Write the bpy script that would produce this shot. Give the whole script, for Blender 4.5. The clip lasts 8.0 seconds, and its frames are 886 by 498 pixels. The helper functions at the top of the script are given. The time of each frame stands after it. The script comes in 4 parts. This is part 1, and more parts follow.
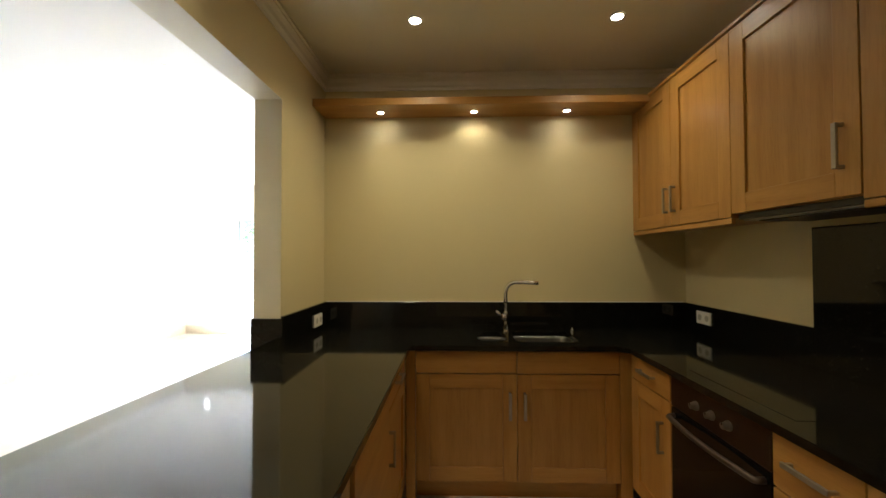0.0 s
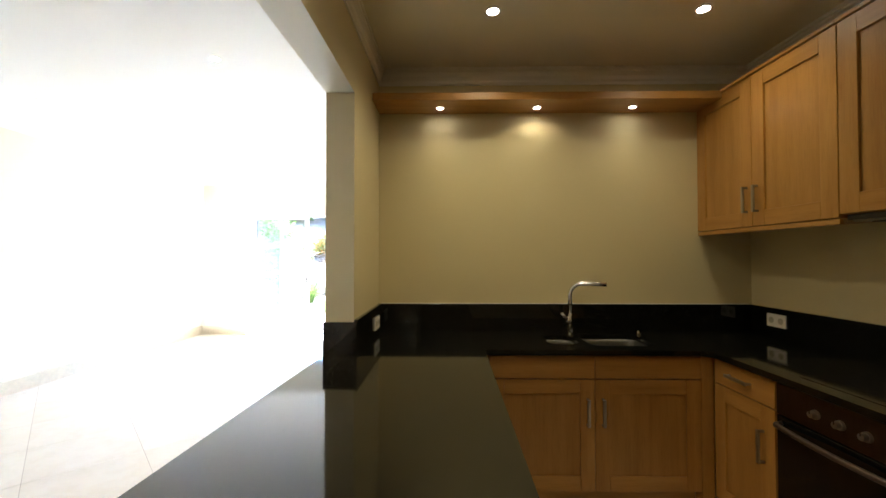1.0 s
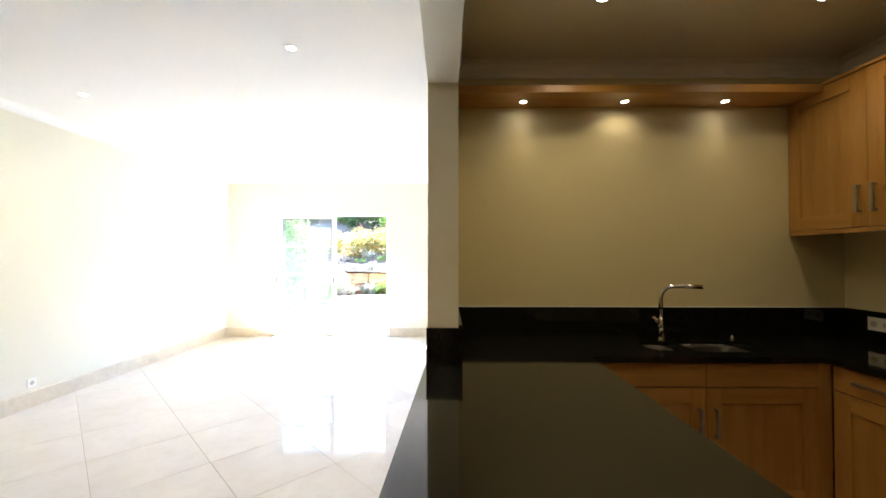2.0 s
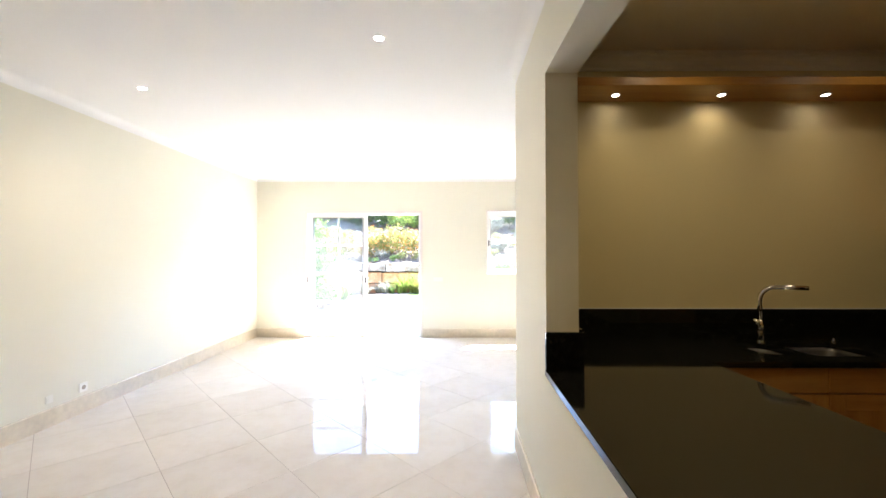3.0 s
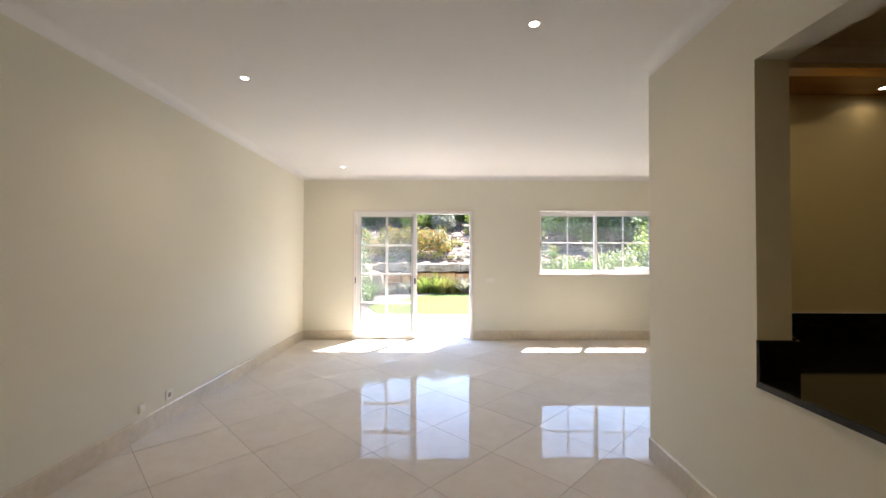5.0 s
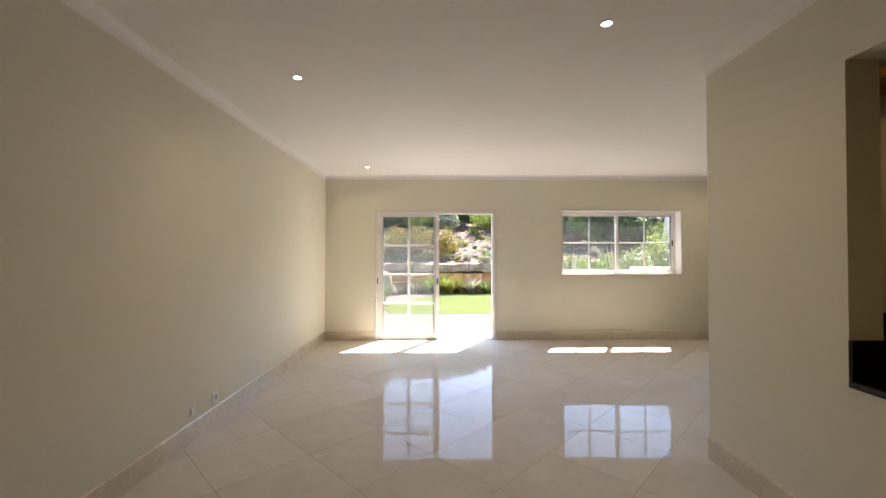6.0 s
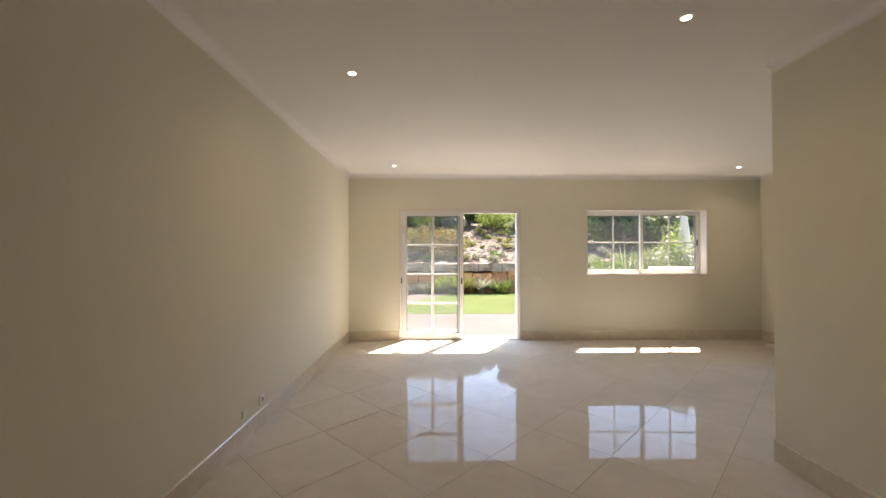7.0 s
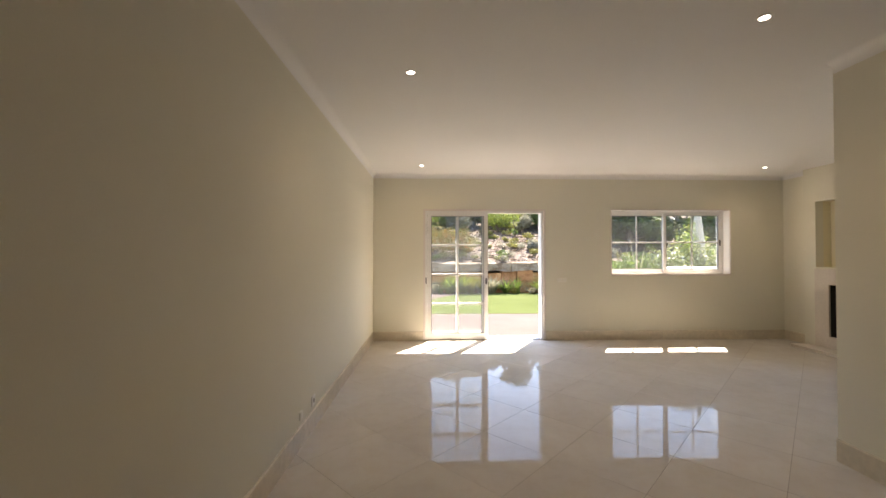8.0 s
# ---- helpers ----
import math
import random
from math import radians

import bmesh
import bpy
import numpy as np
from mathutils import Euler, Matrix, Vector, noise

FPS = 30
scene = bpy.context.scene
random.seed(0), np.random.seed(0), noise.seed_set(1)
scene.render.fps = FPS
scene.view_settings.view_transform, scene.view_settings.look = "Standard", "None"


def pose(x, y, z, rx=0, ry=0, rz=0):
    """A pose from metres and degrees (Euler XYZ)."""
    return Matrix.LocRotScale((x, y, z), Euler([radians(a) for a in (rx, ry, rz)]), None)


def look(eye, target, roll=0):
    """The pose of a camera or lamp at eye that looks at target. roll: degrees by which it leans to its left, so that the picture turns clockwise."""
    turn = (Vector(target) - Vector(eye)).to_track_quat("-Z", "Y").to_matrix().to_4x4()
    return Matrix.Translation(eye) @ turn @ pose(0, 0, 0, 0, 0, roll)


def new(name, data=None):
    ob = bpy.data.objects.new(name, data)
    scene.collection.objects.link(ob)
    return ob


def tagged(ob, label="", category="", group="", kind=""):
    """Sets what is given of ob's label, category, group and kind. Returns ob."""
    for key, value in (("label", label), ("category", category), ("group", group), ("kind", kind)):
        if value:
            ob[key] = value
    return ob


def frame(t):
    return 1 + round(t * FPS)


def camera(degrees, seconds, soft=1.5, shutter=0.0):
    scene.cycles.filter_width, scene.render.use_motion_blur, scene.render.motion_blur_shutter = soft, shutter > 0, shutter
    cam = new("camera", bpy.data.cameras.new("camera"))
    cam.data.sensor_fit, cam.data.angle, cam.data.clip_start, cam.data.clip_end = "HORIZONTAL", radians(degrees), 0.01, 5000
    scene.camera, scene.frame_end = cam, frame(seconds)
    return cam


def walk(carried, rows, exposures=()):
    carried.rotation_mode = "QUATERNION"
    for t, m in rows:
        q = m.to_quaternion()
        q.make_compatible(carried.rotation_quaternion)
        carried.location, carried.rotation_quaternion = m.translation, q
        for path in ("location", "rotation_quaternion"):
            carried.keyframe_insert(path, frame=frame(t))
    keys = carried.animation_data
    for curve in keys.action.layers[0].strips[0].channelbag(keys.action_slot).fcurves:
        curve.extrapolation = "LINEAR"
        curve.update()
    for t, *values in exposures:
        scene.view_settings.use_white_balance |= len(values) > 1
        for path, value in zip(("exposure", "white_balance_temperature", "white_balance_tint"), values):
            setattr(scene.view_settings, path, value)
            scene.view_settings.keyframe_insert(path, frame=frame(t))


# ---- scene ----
cam = camera(96.7, 8.0)
PATH = [
    (0, (0.21, -0.056, 1.376), (0.152, 1.942, 1.417), -0.1),
    (0.5, (-0.027, -0.016, 1.381), (-0.066, 1.983, 1.417), 0.0),
    (1, (-0.263, 0.025, 1.387), (-0.299, 2.024, 1.423), 0.0),
    (1.5, (-0.548, 0.091, 1.388), (-0.573, 2.091, 1.427), 0.1),
    (3, (-1.449, 0.259, 1.399), (-1.461, 2.259, 1.430), 0.0),
    (3.5, (-1.706, 0.307, 1.395), (-1.711, 2.307, 1.428), 0.1),
    (4, (-1.954, 0.356, 1.400), (-1.949, 2.356, 1.430), 0.0),
    (4.5, (-2.172, 0.399, 1.401), (-2.167, 2.399, 1.432), 0.1),
    (6, (-2.821, 0.435, 1.408), (-2.792, 2.435, 1.438), 0.0),
    (6.5, (-3.035, 0.464, 1.402), (-3.001, 2.464, 1.434), -0.1),
    (7, (-3.252, 0.497, 1.405), (-3.214, 2.497, 1.434), 0.0),
    (7.5, (-3.477, 0.514, 1.405), (-3.432, 2.514, 1.434), 0.0),
    (8, (-3.701, 0.52, 1.408), (-3.649, 2.519, 1.436), 0.0),
]
EXPOSURES = [(0, 5.95, 5450, 8), (1.0, 5.75, 5450, 8), (1.5, 5.57, 5550, 9), (3.0, 5.17, 5850, 13), (3.5, 4.89, 6050, 15), (4.0, 4.43, 6200, 16), (4.5, 4.13, 6250, 16), (6.0, 3.5, 6850, 16), (8.0, 3.26, 7300, 17)]
walk(cam, [(t, look(eye, target, roll)) for t, eye, target, roll in PATH], EXPOSURES)

# ---- light ----
SUN_WAY = Vector((-0.317, -0.54, -1.0))
world = bpy.data.worlds.new("sky")
scene.world = world
world.use_nodes = True
sky = world.node_tree.nodes.new("ShaderNodeTexSky")
sky.sky_type, sky.sun_disc = "NISHITA", False
sky.sun_elevation, sky.sun_rotation = radians(57.9), radians(30.4)
sky.dust_density, sky.ozone_density = 0.3, 1.6
world.node_tree.links.new(sky.outputs[0], world.node_tree.nodes["Background"].inputs[0])
world.node_tree.nodes["Background"].inputs[1].default_value = 0.15
sun = new("sun", bpy.data.lights.new("sun", "SUN"))
sun.data.energy, sun.data.angle, sun.data.color = 3.5, radians(0.53), (1.0, 0.965, 0.90)
sun.matrix_world = Matrix.Translation((4, 12, 12)) @ SUN_WAY.to_track_quat("-Z", "Y").to_matrix().to_4x4()


def spot(place, watts, colour, angle=100, blend=0.6, radius=0.03):
    lamp = new("spot_light", bpy.data.lights.new("spot_light", "SPOT"))
    lamp.data.energy, lamp.data.color = watts, colour
    lamp.data.spot_size, lamp.data.spot_blend, lamp.data.shadow_soft_size = radians(angle), blend, radius
    lamp.matrix_world = pose(*place)
    return lamp


WARM = (1.0, 0.77, 0.40)


# ---- materials ----
def shader(name, colour, rough=0.5, metal=0.0, spec=0.5):
    m = bpy.data.materials.new(name)
    m.use_nodes = True
    b = m.node_tree.nodes["Principled BSDF"]
    b.inputs["Base Color"].default_value = (*colour, 1)
    b.inputs["Roughness"].default_value = rough
    b.inputs["Metallic"].default_value = metal
    b.inputs["Specular IOR Level"].default_value = spec
    return m, m.node_tree, b


def node(tree, kind, **inputs):
    n = tree.nodes.new(kind)
    for key, value in inputs.items():
        n.inputs[key.replace("_", " ")].default_value = value
    return n


def coords(tree, stretch=(1, 1, 1), source="Object"):
    c = tree.nodes.new("ShaderNodeTexCoord")
    s = tree.nodes.new("ShaderNodeMapping")
    s.inputs["Scale"].default_value = stretch
    tree.links.new(c.outputs[source], s.inputs["Vector"])
    return s.outputs[0]


def noise_tex(tree, where, scale, detail=4.0, rough=0.55):
    n = node(tree, "ShaderNodeTexNoise", Scale=scale, Detail=detail, Roughness=rough)
    tree.links.new(where, n.inputs["Vector"])
    return n.outputs["Fac"]


def ramp(tree, fac, stops):
    r = tree.nodes.new("ShaderNodeValToRGB")
    while len(r.color_ramp.elements) < len(stops):
        r.color_ramp.elements.new(0.5)
    for e, (at, colour) in zip(r.color_ramp.elements, stops):
        e.position, e.color = at, (*colour, 1)
    tree.links.new(fac, r.inputs[0])
    return r.outputs[0]


def blend(tree, a, b, fac, kind="MIX"):
    m = tree.nodes.new("ShaderNodeMix")
    m.data_type, m.blend_type = "RGBA", kind
    for socket, value in ((0, fac), (6, a), (7, b)):
        if hasattr(value, "is_linked"):
            tree.links.new(value, m.inputs[socket])
        else:
            m.inputs[socket].default_value = value if socket == 0 else (*value, 1)
    return m.outputs[2]


def bump(tree, shade, height, strength=0.2, distance=0.01):
    b = node(tree, "ShaderNodeBump", Strength=strength, Distance=distance)
    tree.links.new(height, b.inputs["Height"])
    tree.links.new(b.outputs[0], shade.inputs["Normal"])


def scale_of(colour, k):
    return tuple(c * k for c in colour)


def two_scale(name, colour, rough=0.5, big=1.2, small=40.0, amount=0.12, spec=0.5, metal=0.0, relief=0.1, stretch=(1, 1, 1)):
    """A surface with soft large patches, fine grain and a light relief."""
    m, t, b = shader(name, colour, rough, metal, spec)
    where = coords(t, stretch)
    large, fine = noise_tex(t, where, big, 3), noise_tex(t, where, small, 5)
    c1 = ramp(t, large, ((0.3, scale_of(colour, 1 - amount)), (0.7, scale_of(colour, 1 + amount * 0.6))))
    c2 = ramp(t, fine, ((0.3, scale_of((1, 1, 1), 1 - amount)), (0.7, (1, 1, 1))))
    t.links.new(blend(t, c1, c2, 1.0, "MULTIPLY"), b.inputs["Base Color"])
    r = node(t, "ShaderNodeMapRange", To_Min=max(rough - 0.08, 0.02), To_Max=min(rough + 0.08, 1))
    t.links.new(large, r.inputs["Value"])
    t.links.new(r.outputs[0], b.inputs["Roughness"])
    if relief:
        bump(t, b, fine, relief, 0.004)
    return m


def wood(name, along):
    """Honey-coloured varnished oak, the grain along one axis."""
    m, t, b = shader(name, (0.4, 0.2, 0.07), 0.34)
    k = {"x": (0.7, 9, 9), "y": (9, 0.7, 9), "z": (9, 9, 0.7)}[along]
    where = coords(t, k)
    info = t.nodes.new("ShaderNodeNewGeometry")
    shift = t.nodes.new("ShaderNodeVectorMath")
    shift.operation = "MULTIPLY_ADD"
    t.links.new(info.outputs["Random Per Island"], shift.inputs[0])
    shift.inputs[1].default_value = (13, 7, 5)
    t.links.new(where, shift.inputs[2])
    where = shift.outputs[0]
    bands = noise_tex(t, where, 1.6, 6, 0.6)
    pores = noise_tex(t, where, 14, 3, 0.7)
    c = ramp(t, bands, ((0.3, (0.37, 0.175, 0.034)), (0.5, (0.44, 0.225, 0.048)), (0.7, (0.50, 0.27, 0.065))))
    p = ramp(t, pores, ((0.36, (0.78, 0.72, 0.66)), (0.5, (1, 1, 1))))
    tone = ramp(t, info.outputs["Random Per Island"], ((0.0, (0.88, 0.86, 0.84)), (1.0, (1.06, 1.06, 1.06))))
    t.links.new(blend(t, blend(t, c, p, 0.4, "MULTIPLY"), tone, 1.0, "MULTIPLY"), b.inputs["Base Color"])
    bump(t, b, pores, 0.06, 0.002)
    return m


WALL = two_scale("cream_wall_paint", (0.79, 0.757, 0.63), 0.62, 0.8, 160, 0.025, relief=0.05, spec=0.3)
OCHRE = two_scale("ochre_cream_wall_paint", (0.70, 0.60, 0.34), 0.62, 0.8, 160, 0.03, relief=0.05, spec=0.3)
# ochre lightened: light falling on hatch jamb and niche is put into the colour
JAMB = two_scale("ochre_paint_lit_tone", (0.84, 0.77, 0.55), 0.6, 0.8, 160, 0.025, relief=0.05, spec=0.3)
CORNICE_PAINT = two_scale("warm_white_plaster", (0.84, 0.80, 0.70), 0.6, 2.0, 90, 0.03, relief=0.04)
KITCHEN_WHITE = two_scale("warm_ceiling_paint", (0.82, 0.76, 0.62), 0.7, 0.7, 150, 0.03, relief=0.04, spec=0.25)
CEIL = two_scale("white_ceiling_paint", (0.86, 0.845, 0.82), 0.7, 0.7, 150, 0.02, relief=0.04, spec=0.25)
TRIM = two_scale("white_lacquer", (0.80, 0.79, 0.77), 0.3, 2.0, 60, 0.03, relief=0.02)
CASING = two_scale("pinkish_white_paint", (0.76, 0.69, 0.63), 0.4, 2.0, 60, 0.04, relief=0.02)
SKIRT = two_scale("beige_marble_skirting", (0.77, 0.68, 0.53), 0.18, 1.6, 22, 0.12, relief=0.02)
GROUT = two_scale("grey_grout_and_socket_shade", (0.42, 0.365, 0.295), 0.8, 3, 60, 0.15)
STEEL = two_scale("brushed_steel", (0.56, 0.54, 0.51), 0.3, 8, 80, 0.1, metal=1.0, relief=0.03, stretch=(1, 1, 8))
BOWL_STEEL = two_scale("satin_sink_steel", (0.22, 0.215, 0.21), 0.42, 8, 80, 0.1, metal=1.0, relief=0.03)
DULL_STEEL = two_scale("dull_nickel", (0.42, 0.38, 0.33), 0.42, 8, 80, 0.1, metal=1.0, relief=0.03)
CHROME = two_scale("polished_chrome", (0.78, 0.77, 0.75), 0.09, 6, 60, 0.04, metal=1.0, relief=0)
SEAL = two_scale("grey_rubber_seal", (0.22, 0.22, 0.22), 0.6, 9, 90, 0.1, relief=0.02)
PLATE = two_scale("white_plastic", (0.87, 0.85, 0.79), 0.35, 9, 90, 0.03, relief=0.02)
SOCKET_GREY = two_scale("shaded_plastic", (0.52, 0.50, 0.44), 0.5, 9, 90, 0.05, relief=0.02)
CREAM_PLATE = two_scale("cream_plastic", (0.85, 0.82, 0.72), 0.4, 9, 90, 0.03, relief=0.02)
DARK = two_scale("dark_plastic", (0.02, 0.02, 0.02), 0.4, 9, 90, 0.2, relief=0.02)
BLACK_GLASS = two_scale("black_oven_glass", (0.008, 0.008, 0.009), 0.06, 6, 90, 0.2, relief=0, spec=0.42)
HANDLE_STEEL = two_scale("dark_brushed_steel", (0.13, 0.10, 0.085), 0.5, 8, 80, 0.1, metal=1.0, relief=0.03)
OVEN_STEEL = two_scale("brown_tinted_steel", (0.085, 0.055, 0.036), 0.35, 6, 70, 0.1, metal=0.9, relief=0.03, stretch=(8, 1, 1))
SOOT = two_scale("sooty_firebrick", (0.035, 0.028, 0.024), 0.9, 3, 30, 0.35, relief=0.3)
HEARTH = two_scale("pale_limestone", (0.74, 0.66, 0.56), 0.3, 2.2, 30, 0.07, relief=0.03)
WOOD_X, WOOD_Y, WOOD_Z = wood("oak_grain_across", "x"), wood("oak_grain_deep", "y"), wood("oak_grain_upright", "z")


def floor_tile_material():
    m, t, b = shader("polished_cream_marble", (0.7, 0.6, 0.48), 0.05, spec=0.045)
    info = t.nodes.new("ShaderNodeObjectInfo")
    place = t.nodes.new("ShaderNodeNewGeometry")
    shift = t.nodes.new("ShaderNodeVectorMath")
    shift.operation = "MULTIPLY_ADD"
    t.links.new(info.outputs["Random"], shift.inputs[0])
    shift.inputs[1].default_value = (31, 17, 0)
    t.links.new(place.outputs["Position"], shift.inputs[2])
    clouds, veins = noise_tex(t, shift.outputs[0], 2.4, 6), noise_tex(t, shift.outputs[0], 9, 8, 0.7)
    c = ramp(t, clouds, ((0.3, (0.665, 0.615, 0.54)), (0.55, (0.705, 0.655, 0.58)), (0.75, (0.735, 0.69, 0.615))))
    v = ramp(t, veins, ((0.42, (0.93, 0.9, 0.86)), (0.52, (1, 1, 1))))
    tone = ramp(t, info.outputs["Random"], ((0.0, (0.95, 0.94, 0.93)), (1.0, (1.0, 1.0, 1.0))))
    t.links.new(blend(t, blend(t, c, v, 0.35, "MULTIPLY"), tone, 1.0, "MULTIPLY"), b.inputs["Base Color"])
    r = node(t, "ShaderNodeMapRange", To_Min=0.015, To_Max=0.04)
    t.links.new(clouds, r.inputs["Value"])
    t.links.new(r.outputs[0], b.inputs["Roughness"])
    bump(t, b, noise_tex(t, place.outputs["Position"], 3.5, 2), 0.006, 0.01)
    return m


def granite_material():
    m, t, b = shader("black_granite", (0.012, 0.012, 0.011), 0.06, spec=0.42)
    where = coords(t)
    cells = node(t, "ShaderNodeTexVoronoi", Scale=210.0)
    t.links.new(where, cells.inputs["Vector"])
    flecks = ramp(t, cells.outputs["Color"], ((0.80, (0.008, 0.008, 0.007)), (0.9, (0.02, 0.019, 0.016)), (0.985, (0.04, 0.036, 0.028))))
    large = ramp(t, noise_tex(t, where, 26, 5), ((0.35, (0.6, 0.6, 0.6)), (0.7, (1.3, 1.3, 1.2))))
    t.links.new(blend(t, flecks, large, 1.0, "MULTIPLY"), b.inputs["Base Color"])
    r = node(t, "ShaderNodeMapRange", To_Min=0.03, To_Max=0.1)
    t.links.new(noise_tex(t, where, 5, 3), r.inputs["Value"])
    t.links.new(r.outputs[0], b.inputs["Roughness"])
    return m


def glass_material():
    m = bpy.data.materials.new("window_glass")
    m.use_nodes = True
    t = m.node_tree
    t.nodes.remove(t.nodes["Principled BSDF"])
    clear = node(t, "ShaderNodeBsdfTransparent", Color=(0.955, 0.965, 0.96, 1))
    gloss = node(t, "ShaderNodeBsdfGlossy", Roughness=0.01)
    f, mix = node(t, "ShaderNodeFresnel", IOR=1.45), t.nodes.new("ShaderNodeMixShader")
    t.links.new(f.outputs[0], mix.inputs[0])
    t.links.new(clear.outputs[0], mix.inputs[1])
    t.links.new(gloss.outputs[0], mix.inputs[2])
    # thin translucent mix imitates the milky veil of room reflections on the panes
    veil = node(t, "ShaderNodeBsdfTranslucent", Color=(0.85, 0.87, 0.86, 1))
    veil_mix = t.nodes.new("ShaderNodeMixShader")
    veil_mix.inputs[0].default_value = 0.007
    t.links.new(mix.outputs[0], veil_mix.inputs[1])
    t.links.new(veil.outputs[0], veil_mix.inputs[2])
    t.links.new(veil_mix.outputs[0], t.nodes["Material Output"].inputs[0])
    return m


def glow(name, colour, strength):
    m, t, b = shader(name, colour, 0.4)
    b.inputs["Emission Color"].default_value = (*colour, 1)
    b.inputs["Emission Strength"].default_value = strength
    return m


def leaf_material(name, dark, light, tip=None, rough=0.5):
    m, t, b = shader(name, dark, rough, spec=0.3)
    g = t.nodes.new("ShaderNodeNewGeometry")
    stops = [(0.0, dark), (0.75, light)] + ([(0.9, tip)] if tip else [])
    c = ramp(t, g.outputs["Random Per Island"], stops)
    fine = ramp(t, noise_tex(t, g.outputs["Position"], 1.6, 3), ((0.3, (0.7, 0.7, 0.7)), (0.7, (1.15, 1.15, 1.1))))
    col = blend(t, c, fine, 1.0, "MULTIPLY")
    t.links.new(col, b.inputs["Base Color"])
    thin = t.nodes.new("ShaderNodeBsdfTranslucent")
    t.links.new(col, thin.inputs[0])
    mix = t.nodes.new("ShaderNodeMixShader")
    mix.inputs[0].default_value = 0.45
    t.links.new(b.outputs[0], mix.inputs[1])
    t.links.new(thin.outputs[0], mix.inputs[2])
    t.links.new(mix.outputs[0], t.nodes["Material Output"].inputs[0])
    return m


TILE, GRANITE, GLASS = floor_tile_material(), granite_material(), glass_material()
BULB_WARM, BULB_COOL = glow("warm_bulb", (1.0, 0.85, 0.62), 1.6), glow("white_bulb", (1.0, 0.93, 0.82), 1.8)
def block_material(name, tones, relief):
    """Rough stone whose tone changes from block to block."""
    m, t, b = shader(name, tones[0], 0.92, spec=0.05)
    info = t.nodes.new("ShaderNodeObjectInfo")
    place = t.nodes.new("ShaderNodeNewGeometry")
    base = ramp(t, info.outputs["Random"], [(k / (len(tones) - 1), c) for k, c in enumerate(tones)])
    patch, grain = noise_tex(t, place.outputs["Position"], 3.0, 4), noise_tex(t, place.outputs["Position"], 26, 6, 0.7)
    rust = ramp(t, patch, ((0.35, (0.62, 0.52, 0.44)), (0.62, (1.1, 1.08, 1.05))))
    specks = ramp(t, grain, ((0.3, (0.62, 0.6, 0.58)), (0.65, (1.05, 1.05, 1.05))))
    t.links.new(blend(t, blend(t, base, rust, 1.0, "MULTIPLY"), specks, 1.0, "MULTIPLY"), b.inputs["Base Color"])
    bump(t, b, grain, relief, 0.02)
    return m


STONE = block_material("ochre_sandstone", ((0.44, 0.26, 0.10), (0.36, 0.17, 0.075), (0.48, 0.30, 0.13), (0.30, 0.14, 0.07), (0.46, 0.25, 0.11)), 0.7)
CAPSTONE = block_material("grey_capstone", ((0.27, 0.215, 0.155), (0.22, 0.18, 0.135), (0.31, 0.25, 0.18)), 0.7)
BANK_ROCK = two_scale("pinkish_bank_rock", (0.115, 0.077, 0.048), 0.9, 1.2, 14, 0.3, relief=0.5, spec=0.02)
PALE_ROCK = two_scale("bleached_boulder", (0.25, 0.19, 0.135), 0.85, 2.0, 14, 0.25, relief=0.7, spec=0.05)
SOIL = two_scale("bark_and_soil", (0.10, 0.065, 0.039), 0.95, 0.8, 9, 0.35, relief=0.8)
TERRACE = two_scale("pinkish_terrace_stone", (0.108, 0.084, 0.075), 0.95, 0.9, 20, 0.1, relief=0.2, spec=0.0)
LAWN = two_scale("mown_lawn", (0.070, 0.084, 0.031), 0.9, 0.5, 30, 0.13, relief=0.5, spec=0.0)
BARK = two_scale("tree_bark", (0.13, 0.095, 0.065), 0.9, 6, 40, 0.3, relief=0.7, stretch=(3, 3, 0.6))
RENDER_WHITE = two_scale("white_render", (0.80, 0.78, 0.74), 0.8, 1.0, 60, 0.06, relief=0.2)
CANVAS = two_scale("cream_canvas", (0.32, 0.29, 0.23), 0.9, 5, 120, 0.1, relief=0.2, spec=0.1)
GREEN_DARK = leaf_material("dark_foliage", (0.022, 0.036, 0.010), (0.065, 0.095, 0.022))
GREEN_MID = leaf_material("mid_foliage", (0.05, 0.078, 0.017), (0.13, 0.175, 0.04))
GREEN_LIME = leaf_material("bright_foliage", (0.10, 0.135, 0.022), (0.23, 0.27, 0.055))
GREEN_OLIVE = leaf_material("olive_foliage", (0.085, 0.088, 0.02), (0.23, 0.21, 0.05))
GREEN_GREY = leaf_material("silver_foliage", (0.15, 0.14, 0.09), (0.25, 0.235, 0.165))
GREEN_ORANGE = leaf_material("russet_tipped_foliage", (0.07, 0.085, 0.016), (0.18, 0.16, 0.03), (0.36, 0.13, 0.035))
ROSE_LEAF = leaf_material("pale_rose_foliage", (0.085, 0.10, 0.035), (0.20, 0.215, 0.095))
PETAL = leaf_material("white_petals", (0.66, 0.64, 0.58), (0.82, 0.80, 0.76))
BLADE = leaf_material("grass_blades", (0.068, 0.082, 0.029), (0.073, 0.088, 0.033), rough=0.8)

# ---- building helpers ----
def mesh_from(bm, name, mat, smooth=False):
    me = bpy.data.meshes.new(name)
    bm.normal_update()
    bm.to_mesh(me)
    bm.free()
    me.materials.append(mat)
    if smooth:
        for p in me.polygons:
            p.use_smooth = True
    return me


def thing(name, m, label, category, group="", kind=""):
    """An Empty at the base of a thing, at the pose m; its parts are built in its own space."""
    ob = new(name)
    ob.empty_display_size = 0.1
    ob.matrix_world = m
    return tagged(ob, label, category, group, kind)


